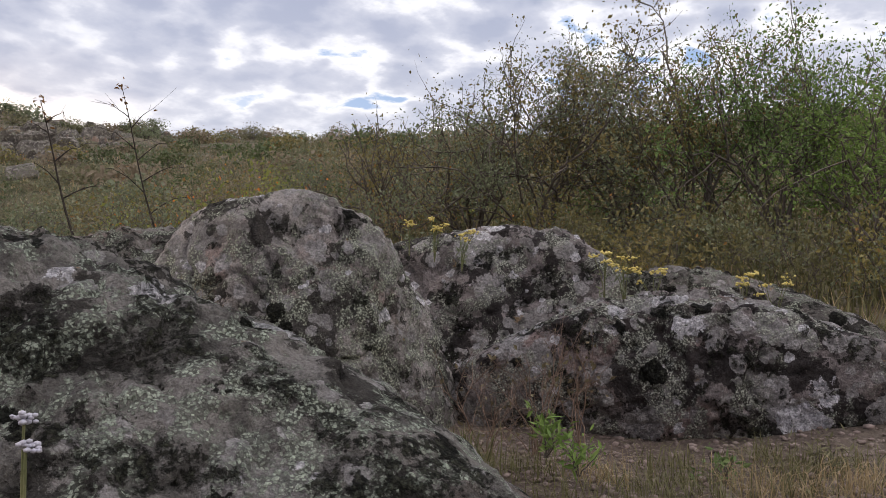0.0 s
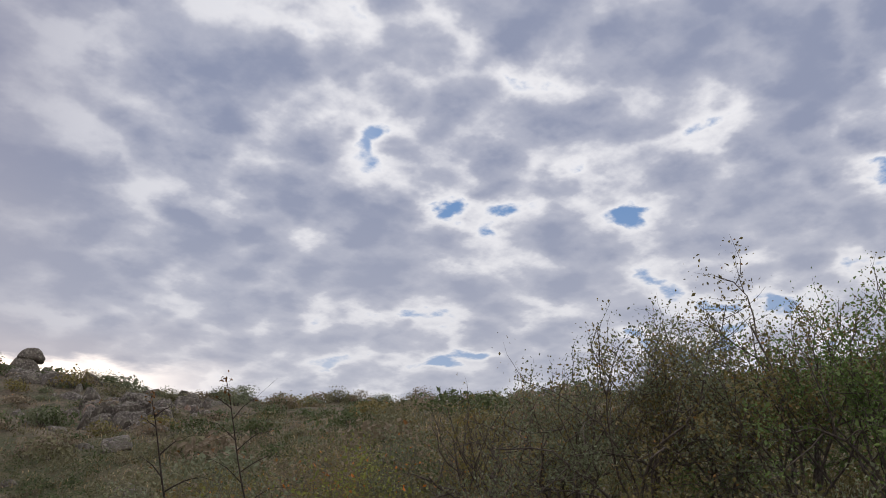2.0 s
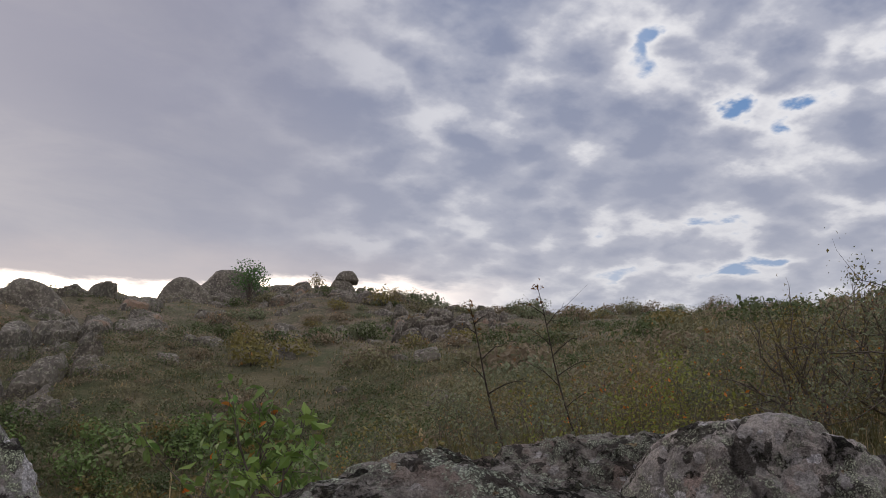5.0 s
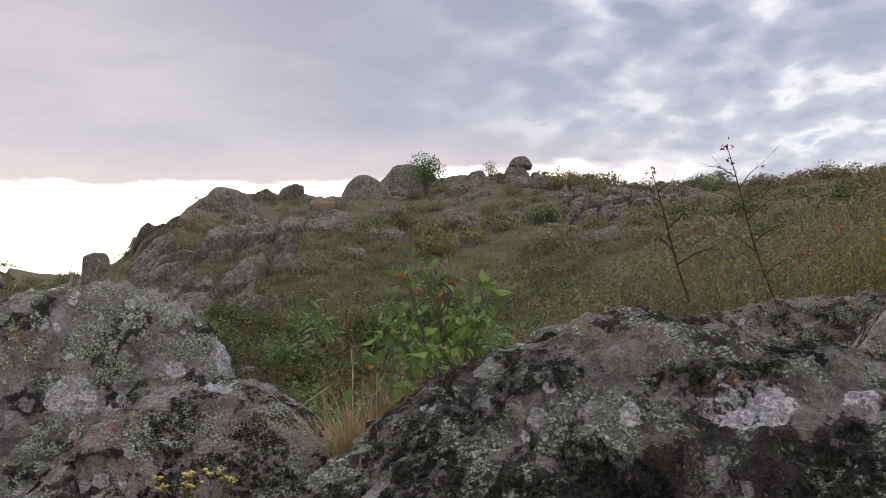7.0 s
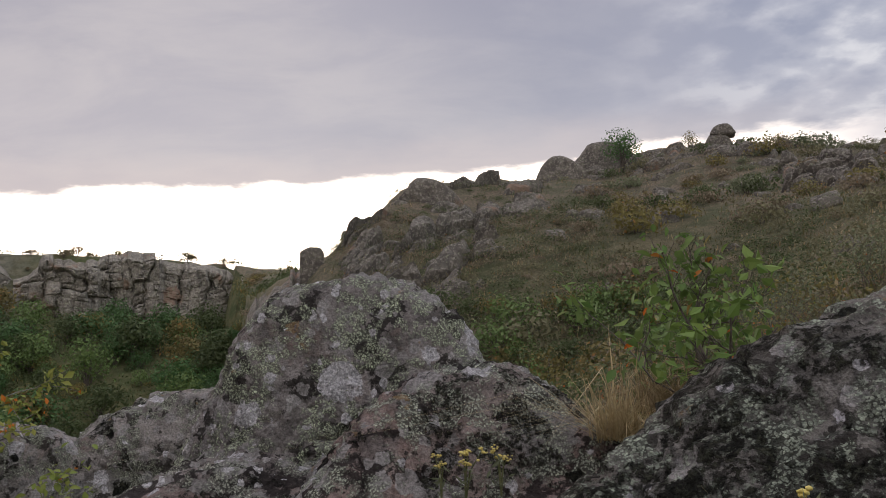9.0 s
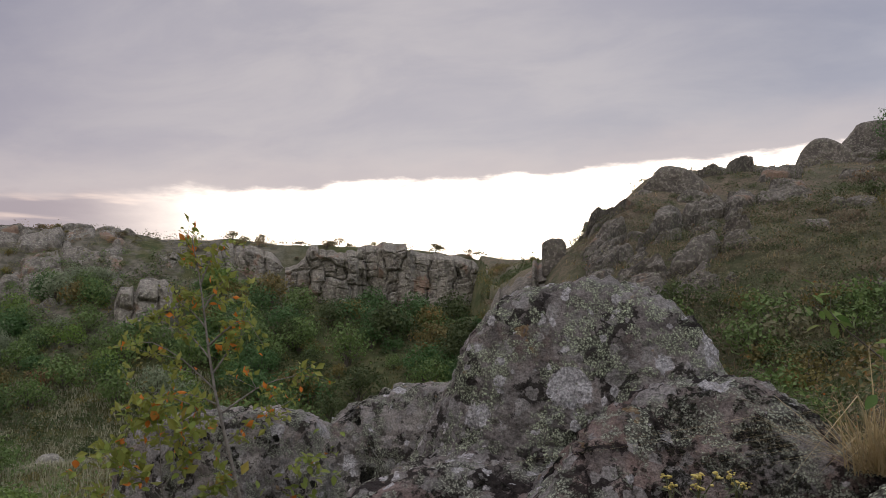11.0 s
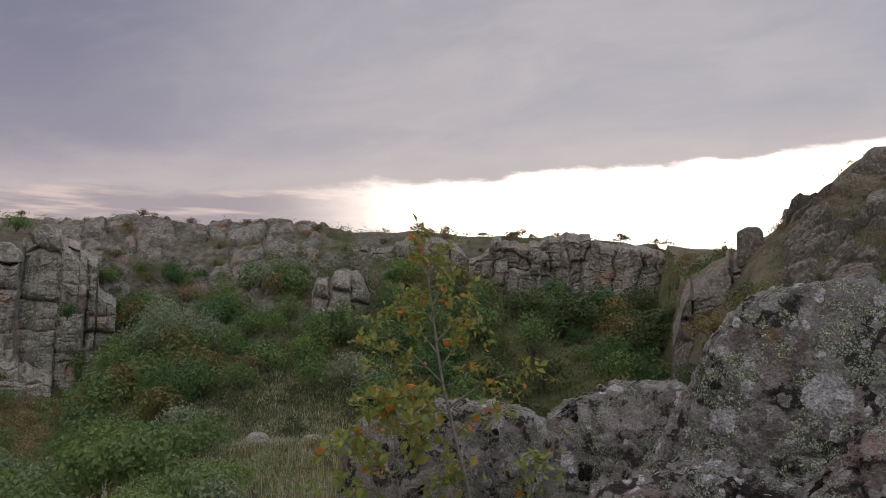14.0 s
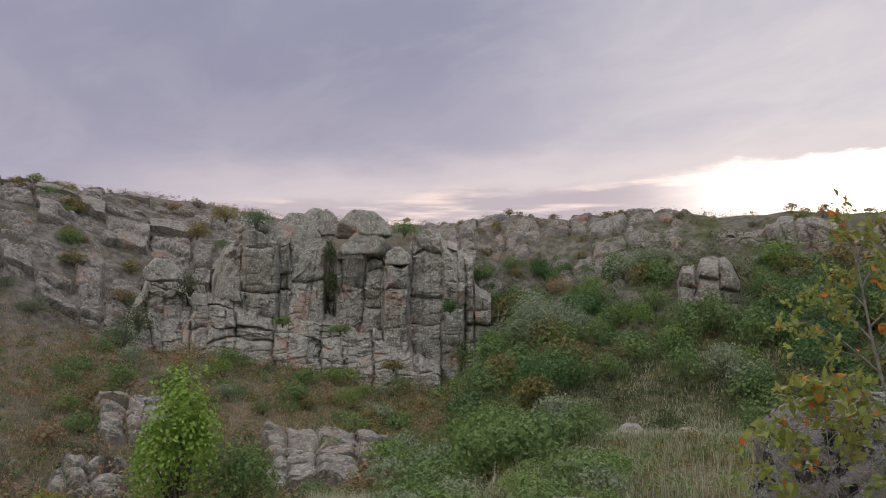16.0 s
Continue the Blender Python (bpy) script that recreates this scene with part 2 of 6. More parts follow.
        low = n.math("MULTIPLY", n.ramp(tufts, 0.43, 0.55), crust)
        lumps = n.add("ShaderNodeTexVoronoi", {"Vector": n.vmath("ADD", bent, (2.0, 5.0, 3.0)), "Scale": 12.0})
        pick = n.add("ShaderNodeSeparateColor", {0: lumps.outputs["Color"]})
        size = n.math("MULTIPLY", n.math("MULTIPLY_ADD", pick.outputs[1], 0.32, 0.22), n.ramp(pick.outputs[0], moss * 0.42, moss * 0.42 - 0.02))
        dome = n.math("SUBTRACT", n.math("ADD", size, n.math("MULTIPLY", n.math("SUBTRACT", small, 0.5), 0.35)), n.math("ADD", lumps.outputs["Distance"], 0.03))
        round_ones = n.ramp(dome, 0.0, 0.05)
        cushion = n.math("MAXIMUM", low, round_ones)
        # black moss with olive tuft tops; shade between cushions partly in the colour
        col = n.mix(n.math("MULTIPLY", cushion, 0.93), col, n.mix(n.math("MULTIPLY", n.ramp(grit, 0.40, 0.64), n.ramp(tufts, 0.48, 0.62)), (0.0075, 0.0078, 0.0065), (0.075, 0.078, 0.055)))
        h = n.math("ADD", h, n.math("ADD", n.math("MULTIPLY", n.math("MULTIPLY", tufts, crust), 1.1), n.math("MULTIPLY", n.ramp(dome, 0.0, 0.3), 0.9)))
    # rare orange specks
    org = n.math("MULTIPLY", n.ramp(n.noise(n.vmath("ADD", bent, (1.0, 6.0, 2.0)), 9.0, 5.0), 0.69, 0.71), 0.6)
    col = n.mix(org, col, (0.36, 0.24, 0.12))
    finish(n, col, 0.93, h, 1.0, 0.045, spec=0.10)
    return m


def far_rock(name, base=(0.27, 0.245, 0.22), pale=(0.36, 0.34, 0.31), rust=(0.30, 0.20, 0.15), size=1.0, rustiness=0.5):
    m, n, pos = material(name)
    g1, g2, g3 = n.noise(pos, 0.35 / size, 5.0, 0.6), n.noise(pos, 1.3 / size, 6.0, 0.62, 0.4), n.noise(pos, 5.0 / size, 5.0, 0.62)
    col = n.mix(n.ramp(g2, 0.35, 0.65), (base[0] * 0.6, base[1] * 0.6, base[2] * 0.62), base)
    col = n.mix(n.ramp(g3, 0.5, 0.62), col, pale)
    col = n.mix(n.math("MULTIPLY", n.ramp(g1, 0.62 - 0.1 * rustiness, 0.70 - 0.1 * rustiness), 0.75), col, rust)
    streak = n.noise(n.vmath("MULTIPLY", pos, (1.0, 1.0, 0.35)), 1.0 / size, 5.0, 0.6)
    col = n.mix(n.math("MULTIPLY", n.ramp(streak, 0.54, 0.68), 0.7), col, (0.10, 0.095, 0.085))
    col = n.mix(n.math("MULTIPLY", n.ramp(n.noise(pos, 4.0 / size, 4.0), 0.58, 0.66), 0.6), col, (0.30, 0.31, 0.23))
    rnd = n.add("ShaderNodeObjectInfo").outputs["Random"]
    col = n.mix(n.math("MULTIPLY", rnd, 0.35), col, n.mix(1.0, col, (0.72, 0.70, 0.66), "MULTIPLY"))
    h = n.math("ADD", n.math("MULTIPLY", g2, 1.0), n.math("MULTIPLY", g3, 0.6))
    finish(n, col, 0.92, h, 0.9, 0.16 * size, spec=0.15)
    return m


def foliage(name, a, b, c, dry=0.0, dry_color=(0.35, 0.13, 0.03), translucent=0.25, single=False):
    """Leaves: a to b from leaf to leaf, c from plant to plant, some of them turned."""
    m, n, pos = material(name)
    isl = n.add("ShaderNodeNewGeometry").outputs["Random Per Island"]
    rnd = n.add("ShaderNodeObjectInfo").outputs["Random"]
    if single:
        isl, rnd = rnd, n.math("FRACT", n.math("MULTIPLY", rnd, 7.77))
    col = n.mix(isl, a, b)
    col = n.mix(n.math("MULTIPLY", rnd, 0.7), col, c)
    if dry:
        pick = n.math("FRACT", n.math("MULTIPLY", isl, 17.31))
        col = n.mix(n.ramp(pick, 1.0 - dry, 1.0 - dry + 0.02), col, dry_color)
    finish(n, col, 0.6, None, translucent=translucent, spec=0.25)
    return m


def plain(name, a, b, scale=20.0, rough=0.85, bump=0.3, dist=0.005):
    m, n, pos = material(name)
    g = n.noise(pos, scale, 5.0, 0.65)
    finish(n, n.mix(n.ramp(g, 0.3, 0.7), a, b), rough, n.noise(pos, scale * 4, 4.0), bump, dist, spec=0.2)
    return m


def ground_material():
    m, n, pos = material("earth")
    g1, g2, g3 = n.noise(pos, 0.08, 5.0, 0.6), n.noise(pos, 0.7, 6.0, 0.65), n.noise(pos, 7.0, 5.0, 0.7)
    grass = n.mix(n.ramp(g1, 0.40, 0.62), (0.150, 0.138, 0.096), (0.122, 0.126, 0.076))
    grass = n.mix(n.ramp(g2, 0.42, 0.58), grass, (0.215, 0.178, 0.132))
    grass = n.mix(n.ramp(g3, 0.35, 0.65), n.mix(1.0, grass, (0.5, 0.5, 0.5), "MULTIPLY"), grass)
    # bare gravel between the near rocks
    grit = n.noise(pos, 55.0, 5.0, 0.75)
    bare = n.mix(g3, (0.060, 0.046, 0.038), (0.205, 0.160, 0.138))
    bare = n.mix(n.ramp(grit, 0.52, 0.68, 0.0, 0.7), bare, (0.36, 0.295, 0.265))
    near = n.ramp(n.vmath("LENGTH", n.vmath("SUBTRACT", pos, (2.05, 0.95, -0.6))), 1.9, 0.75)
    col = n.mix(n.math("MULTIPLY", near, n.ramp(g2, 0.25, 0.45)), grass, bare)
    # fresher grass on the canyon floor
    floor = n.ramp(n.vmath("LENGTH", n.vmath("SUBTRACT", pos, (-36.0, 42.0, -8.5))), 34.0, 16.0)
    col = n.mix(n.math("MULTIPLY", floor, 0.8), col, n.mix(n.ramp(g2, 0.38, 0.62), (0.115, 0.125, 0.055), (0.18, 0.16, 0.09)))
    gully = n.ramp(n.vmath("LENGTH", n.vmath("SUBTRACT", pos, (3.0, 25.0, -1.0))), 26.0, 14.0)
    col = n.mix(n.math("MULTIPLY", gully, 0.5), col, n.mix(n.ramp(g2, 0.38, 0.62), (0.050, 0.066, 0.026), (0.10, 0.10, 0.045)))
    wood = n.ramp(n.vmath("LENGTH", n.vmath("SUBTRACT", pos, (-42.0, 68.0, -2.0))), 42.0, 26.0)
    col = n.mix(n.math("MULTIPLY", wood, 0.8), col, n.mix(n.ramp(g2, 0.38, 0.62), (0.055, 0.075, 0.028), (0.11, 0.115, 0.05)))
    # bare rock under the western cliff and the northern rim
    west = n.ramp(n.vmath("LENGTH", n.vmath("SUBTRACT", pos, (-87.0, 26.0, 6.0))), 26.0, 16.0)
    north = n.ramp(n.vmath("LENGTH", n.vmath("SUBTRACT", pos, (-67.0, 75.0, 9.0))), 32.0, 20.0)
    stone = n.math("MULTIPLY", n.math("MAXIMUM", west, n.math("MULTIPLY", north, 0.8)), n.ramp(n.noise(pos, 0.25, 4.0), 0.36, 0.48))
    rock = n.mix(n.ramp(n.noise(pos, 1.2, 6.0, 0.65), 0.38, 0.62), (0.095, 0.088, 0.076), (0.21, 0.192, 0.166))
    col = n.mix(stone, col, rock)
    h = n.math("ADD", n.math("MULTIPLY", g3, 0.5), n.math("MULTIPLY", n.noise(pos, 45.0, 4.0), 0.3))
    finish(n, col, 0.95, h, 0.9, 0.08, spec=0.15)
    return m


EARTH = ground_material()
ROCK_MOSSY = lichen_rock("mossy_granite", (0.235, 0.222, 0.208), flakes=0.52, plates=0.25, white=0.12, moss=0.41, blush=0.30, dark_crust=0.40, pale=(0.42, 0.47, 0.385), mossy_side=((0.89, 1.27, -0.2), (-0.82, 0.57, -0.2)))
ROCK_GREY = lichen_rock("grey_granite", (0.38, 0.352, 0.336), flakes=0.50, plates=0.62, white=0.18, moss=0.18, blush=0.25, dark_crust=0.36, pale=(0.45, 0.48, 0.385))
ROCK_DARK = lichen_rock("dark_granite", (0.28, 0.248, 0.242), (0.036, 0.032, 0.032), flakes=0.46, plates=0.62, white=0.40, blush=0.25, dark_crust=0.52, moss=0.18, pale=(0.46, 0.48, 0.41))
ROCK_PALE = lichen_rock("pale_granite", (0.29, 0.268, 0.26), (0.036, 0.033, 0.031), flakes=0.58, plates=0.62, white=0.55, blush=0.25, dark_crust=0.42, pale=(0.54, 0.60, 0.45))
ROCK_FLAKY = lichen_rock("flaky_granite", (0.30, 0.258, 0.246), (0.034, 0.030, 0.030), flakes=0.56, plates=0.42, white=0.26, blush=0.45, dark_crust=0.48, moss=0.22, pale=(0.52, 0.56, 0.46))
ROCK_DULL = lichen_rock("dull_granite", (0.24, 0.222, 0.206), flakes=0.48, plates=0.18, white=0.06, moss=0.30, blush=0.25, dark_crust=0.42, pale=(0.38, 0.41, 0.33))
CLIFF = far_rock("cliff_granite", (0.37, 0.355, 0.315), (0.48, 0.465, 0.405), (0.40, 0.275, 0.225), rustiness=0.62)
CLIFF_FAR = far_rock("far_cliff_granite", (0.30, 0.28, 0.245), (0.39, 0.37, 0.325), size=1.3)
CLIFF_WEST = far_rock("western_granite", (0.27, 0.252, 0.226), (0.37, 0.35, 0.315))
HILL_ROCK = far_rock("hill_granite", (0.185, 0.17, 0.15), (0.29, 0.27, 0.24), size=0.8, rustiness=0.2)
BARK = plain("bark", (0.075, 0.064, 0.055), (0.17, 0.147, 0.128), 30.0)
TWIG = plain("grey_twig", (0.16, 0.145, 0.13), (0.30, 0.28, 0.26), 40.0)
LEAF_GREEN = foliage("green_leaf", (0.115, 0.19, 0.062), (0.205, 0.295, 0.095), (0.155, 0.22, 0.085), 0.004)
WILLOW = foliage("willow_leaf", (0.20, 0.245, 0.15), (0.31, 0.36, 0.235), (0.24, 0.285, 0.18))
LEAF_DEEP = foliage("deep_green_leaf", (0.062, 0.140, 0.052), (0.125, 0.225, 0.080), (0.098, 0.165, 0.068))
SHRUB_DARK = foliage("dark_shrub_leaf", (0.065, 0.094, 0.042), (0.130, 0.165, 0.07), (0.095, 0.115, 0.052))
LEAF_GREY = foliage("grey_green_leaf", (0.155, 0.185, 0.11), (0.24, 0.27, 0.165), (0.18, 0.20, 0.125))
LEAF_OLIVE = foliage("olive_leaf", (0.165, 0.155, 0.055), (0.27, 0.235, 0.08), (0.20, 0.165, 0.075), 0.04, (0.36, 0.20, 0.07))
LEAF_YELLOW = foliage("yellow_green_leaf", (0.21, 0.25, 0.06), (0.34, 0.345, 0.09), (0.22, 0.25, 0.07), 0.10, (0.60, 0.21, 0.04), 0.35)
LEAF_RUST = foliage("rusty_leaf", (0.25, 0.18, 0.10), (0.36, 0.26, 0.145), (0.26, 0.21, 0.12), 0.05, (0.46, 0.15, 0.045))
SCRUB_DULL = foliage("dull_scrub_leaf", (0.150, 0.150, 0.086), (0.255, 0.24, 0.14), (0.19, 0.184, 0.105))
SCRUB_BROWN = foliage("brown_scrub_leaf", (0.20, 0.162, 0.115), (0.30, 0.25, 0.175), (0.23, 0.19, 0.13), 0.03, (0.34, 0.17, 0.07))
LEAF_LIGHT = foliage("light_green_leaf", (0.14, 0.24, 0.055), (0.22, 0.31, 0.08), (0.17, 0.25, 0.07), 0.008, (0.50, 0.20, 0.05))
LEAF_BRIGHT = foliage("bright_green_leaf", (0.19, 0.34, 0.055), (0.30, 0.42, 0.08), (0.23, 0.34, 0.07))
ONE_PEAR = foliage("pear_leaf", (0.10, 0.19, 0.05), (0.20, 0.29, 0.08), (0.16, 0.23, 0.08), 0.03, (0.66, 0.17, 0.03), 0.3, True)
ONE_SAPLING = foliage("sapling_leaf", (0.19, 0.26, 0.06), (0.34, 0.38, 0.10), (0.23, 0.30, 0.07), 0.08, (0.60, 0.20, 0.04), 0.35, True)
DRY = foliage("dry_grass", (0.28, 0.21, 0.115), (0.44, 0.35, 0.20), (0.34, 0.26, 0.15), translucent=0.2)
DRY_DARK = foliage("brown_grass", (0.145, 0.118, 0.068), (0.235, 0.19, 0.11), (0.165, 0.145, 0.08), translucent=0.2)
DRY_GREEN = foliage("greenish_grass", (0.125, 0.122, 0.055), (0.20, 0.185, 0.085), (0.15, 0.145, 0.066), translucent=0.2)
REED = foliage("pale_reed", (0.29, 0.285, 0.19), (0.46, 0.45, 0.33), (0.34, 0.335, 0.225), translucent=0.2)
WHITE_PETAL = plain("white_petal", (0.42, 0.41, 0.48), (0.60, 0.59, 0.66), 90.0)
PETAL = plain("yellow_petal", (0.58, 0.47, 0.12), (0.74, 0.64, 0.26), 60.0)


# ---- building blocks ----
def lattice(ix, seed):
    h = (ix[..., 0] * 374761393 + ix[..., 1] * 668265263 + ix[..., 2] * 2147483647 + seed * 1274126177) & 0xFFFFFFFF
    h = ((h ^ (h >> 13)) * 1274126177) & 0xFFFFFFFF
    return ((h ^ (h >> 16)) & 0xFFFF) / 32767.5 - 1.0


def value_noise(p, seed=0):
    """Smooth noise in -1..1 at rows of points."""
    p = np.asarray(p, float)
    i = np.floor(p).astype(np.int64)
    f = p - i
    f = f * f * f * (f * (f * 6 - 15) + 10)
    out = np.zeros(len(p))
    for dx in (0, 1):
        for dy in (0, 1):
            for dz in (0, 1):
                w = (f[:, 0] if dx else 1 - f[:, 0]) * (f[:, 1] if dy else 1 - f[:, 1]) * (f[:, 2] if dz else 1 - f[:, 2])
                out += w * lattice(i + np.array([dx, dy, dz]), seed)
    return out


def fbm(p, octaves=4, gain=0.5, seed=0):
    out, amp, tot = np.zeros(len(p)), 1.0, 0.0
    p = np.asarray(p, float)
    for o in range(octaves):
        out += amp * value_noise(p * 2.03**o + o * 17.7, seed + o)
        tot += amp
        amp *= gain
    return out / tot


def make_mesh(name, verts, faces, mat, smooth=True):
    me = bpy.data.meshes.new(name)
    verts, faces = np.asarray(verts, np.float32), np.asarray(faces, np.int32)
    k = faces.shape[1]
    me.vertices.add(len(verts))
    me.vertices.foreach_set("co", verts.ravel())
    me.loops.add(faces.size)
    me.loops.foreach_set("vertex_index", faces.ravel())
    me.polygons.add(len(faces))
    me.polygons.foreach_set("loop_start", np.arange(0, faces.size, k, dtype=np.int32))
    me.polygons.foreach_set("use_smooth", np.full(len(faces), smooth))
    me.update(calc_edges=True)
    me.validate()
    me.materials.append(mat)
    return me


def part(name, me, parent, label=""):
    ob = new(name, me)
    ob.parent = parent
    return tagged(ob, label)


BALLS = {}


def ball(level):
    """Points and triangles of a round ball."""
    if level not in BALLS:
        bm = bmesh.new()
        bmesh.ops.create_icosphere(bm, subdivisions=level, radius=1.0)
        v = np.array([x.co[:] for x in bm.verts])
        f = np.array([[x.index for x in q.verts] for q in bm.faces])
        bm.free()
        BALLS[level] = (v, f)
    return BALLS[level]


def box_grid(n):
    """Directions over a cube's faces, closer together towards its edges, and their quads."""
    if ("box", n) not in BALLS:
        u = np.sin(np.linspace(-1, 1, n) * np.pi / 2)
        vs, fs = [], []
        a, b = np.meshgrid(u, u, indexing="ij")
        i, j = np.meshgrid(np.arange(n - 1), np.arange(n - 1), indexing="ij")
        q = np.stack([i * n + j, (i + 1) * n + j, (i + 1) * n + j + 1, i * n + j + 1], -1).reshape(-1, 4)
        for ax in range(3):
            for sgn in (-1, 1):
                p = np.zeros((n * n, 3))
                p[:, ax], p[:, (ax + 1) % 3], p[:, (ax + 2) % 3] = sgn, a.ravel(), b.ravel()
                fs.append((q if sgn > 0 else q[:, ::-1]) + len(vs) * n * n)
                vs.append(p)
        v, f = np.concatenate(vs), np.concatenate(fs)
        key, inv = np.unique(np.round(v, 5), axis=0, return_inverse=True)
        BALLS["box", n] = (key / np.linalg.norm(key, axis=1, keepdims=True), inv.reshape(-1)[f])
    return BALLS["box", n]


def turned(v, rx=0, ry=0, rz=0):
    return v @ np.array(Euler([radians(a) for a in (rx, ry, rz)]).to_matrix()).T


def rock_shape(level, planes, k=11, rough=0.04, seed=0, turn=0.0, fine=1.0, squash=(1, 1, 1)):
    """A boulder: the rounded body between planes (normal and distance from the middle), with hollows, cracks, flakes and grain."""
    d, f = box_grid(-level) if level < 0 else ball(level)
    pl = np.array(planes, float)
    nv = pl[:, :3] / np.linalg.norm(pl[:, :3], axis=1, keepdims=True)
    r = (np.maximum(d @ (nv / pl[:, 3:]).T, 1e-6) ** k).sum(1) ** (-1.0 / k)
    v = d * r[:, None] * np.array(squash)
    q = v + seed * 3.7
    size = rough / 0.04
    h = fbm(q * 2.3 / size, 3, 0.5, seed) * 1.5 + fbm(q * 7.0 / size, 3, 0.5, seed + 2) * 0.75
    crack = np.clip(1 - np.abs(fbm(q * 3.0 / size, 3, 0.5, seed + 9)) * 9, 0, 1) ** 2
    h -= crack * 0.7
    if fine:
        h += fine * (np.abs(fbm(q * 19.0, 3, 0.6, seed + 3)) * 0.8 + fbm(q * 60.0, 2, 0.6, seed + 4) * 0.22)
    v = v + d * (h * rough)[:, None]
    return turned(v, 0, 0, turn), f


def boulder(name, place, planes, mat, label, level=6, turn=0.0, category="boulder", **kw):
    v, f = rock_shape(level, planes, turn=turn, **kw)
    ob = new(name, make_mesh(name, v, f, mat))
    ob.location = place
    return tagged(ob, label, category)


def rim_planes(rim):
    """Upright planes that bound a rock's outline: angle from its right over the top, and distance."""
    return [(math.cos(radians(a)), 0.0, math.sin(radians(a)), off) for a, off in rim]


def near_rock(name, az, d, x, z, rim, sides, mat, label, **kw):
    """A rock that lies d metres off towards az, its middle x to the right and z up."""
    right = Vector((math.cos(radians(az)), math.sin(radians(az)), 0))
    return boulder(name, way(az) * d + right * x + Vector((0, 0, z)), rim_planes(rim) + list(sides), mat, label, turn=az, **kw)


# ---- the lie of the land ----
# azimuth; height at 2.2 m, at 4 m and at 10 m from the origin
NEAR_LAND = [(-180, -0.6, -0.6, -0.2), (-80, -0.56, -0.45, 0.9), (-58, -0.50, -0.35, 0.8), (-45, -0.6, -0.35, 0.8), (-28, -0.75, -0.5, 0.3), (-15, -0.80, -0.95, -0.9),
             (-6, -0.75, -1.1, -1.9), (2, -0.95, -1.3, -2.5), (11, -1.0, -1.5, -3.3), (25, -1.2, -1.6, -3.6), (60, -1.3, -1.7, -3.8), (85, -1.2, -1.7, -3.6), (180, -0.6, -0.6, -0.2)]
# azimuth; distance and height of the gully or valley bottom, of the slope's middle and of the rim
FAR_LAND = [(-180, 30, 4, 60, 8, 90, 12), (-80, 25, 4.2, 45, 8.3, 65, 12.3), (-45, 25, 4.0, 45, 8.3, 62, 11.8), (-28, 22, 2.0, 45, 7.3, 66, 12.2),
            (-15, 22, -1.5, 45, 6.5, 75, 16.2), (-6, 22, -2.5, 40, 4.5, 66, 12.3), (2, 22, -3.5, 38, 2.5, 57, 10.0), (5, 23, -4, 37, 1.8, 51, 7.2), (8.3, 24, -4.5, 36, 0.8, 46, 4.6),
            (11, 26, -5.5, 40, 0.2, 50, 3.5), (13.2, 30, -6.5, 44, -0.8, 54, 2.5), (14.4, 50, -8, 92, 1.5, 101, 9.2)]
FAR_LAND_NORTH = [(25, 58, -8, 93, 3.0, 101, 10.3), (36, 58, -8.2, 90, 4.3, 103, 11.2), (50, 56, -8.6, 90, 0.0, 107, 11.9)]
FAR_LAND_WEST = [(52, 50, -9.2, 78, -7.4, 107, 11.7), (57, 46, -9.4, 78, -6.9, 108, 11.5), (63, 46, -9.2, 78, -4.6, 108, 12.0), (70, 45, -9, 78, -3.5, 108, 14), (85, 40, -8, 70, -2, 100, 14), (180, 30, 4, 60, 8, 90, 12)]
NL, FL = np.array(NEAR_LAND, float), np.array(FAR_LAND + FAR_LAND_NORTH + FAR_LAND_WEST, float)


def smooth_at(az, xs, ys):
    """Eased steps between the knots."""
    i = np.clip(np.searchsorted(xs, az, side="right") - 1, 0, len(xs) - 2)
    s = np.clip((az - xs[i]) / (xs[i + 1] - xs[i]), 0, 1)
    s = s + (s * s * (3 - 2 * s) - s) * 0.6
    return ys[i] * (1 - s) + ys[i + 1] * s


def land(x, y, bumps=True):
    """Height of the ground at arrays x, y."""
    x, y = np.atleast_1d(np.asarray(x, float)), np.atleast_1d(np.asarray(y, float))
    az, r = np.degrees(np.arctan2(-x, y)), np.hypot(x, y)
    z2, z4, z10 = (smooth_at(az, NL[:, 0], NL[:, k]) for k in (1, 2, 3))
    rb, zb, rf, zf, rr, zr = (smooth_at(az, FL[:, 0], FL[:, k]) for k in range(1, 7))
    knots = [(0 * r, 0 * r - 0.95), (1.0 + 0 * r, 0 * r - 0.9), (2.2 + 0 * r, z2), (4 + 0 * r, z4), (10 + 0 * r, z10), (rb, zb), (rf, zf), (rr, zr), (rr * 1.4, zr + 0.4), (150 + 0 * r, np.where((az > 7.5) & (az < 14.4), 12.3 + (az - 9) * 0.24, zr + 0.4)), (3000 + 0 * r, zr - 2)]
    z = knots[0][1].copy()
    for (ra, za), (rc, zc) in zip(knots, knots[1:]):
        s = np.clip((r - ra) / (rc - ra), 0, 1)
        s = s + (s * s * (3 - 2 * s) - s) * 0.35
        z = np.where(r >= ra, za + (zc - za) * s, z)
    if bumps:
        p = np.stack([x, y, 0 * x], 1)
        z = z + fbm(p * 0.09, 4, 0.5, 21) * np.clip((r - 8) / 40, 0, 1) * 1.3 + fbm(p * 0.9, 4, 0.55, 22) * 0.10 * np.clip(r / 3, 0.4, 2)
    return z


def on_land(az, r, sink=0.0):
    w = way(az) * r
    return Vector((w.x, w.y, float(land(w.x, w.y)[0]) - sink))


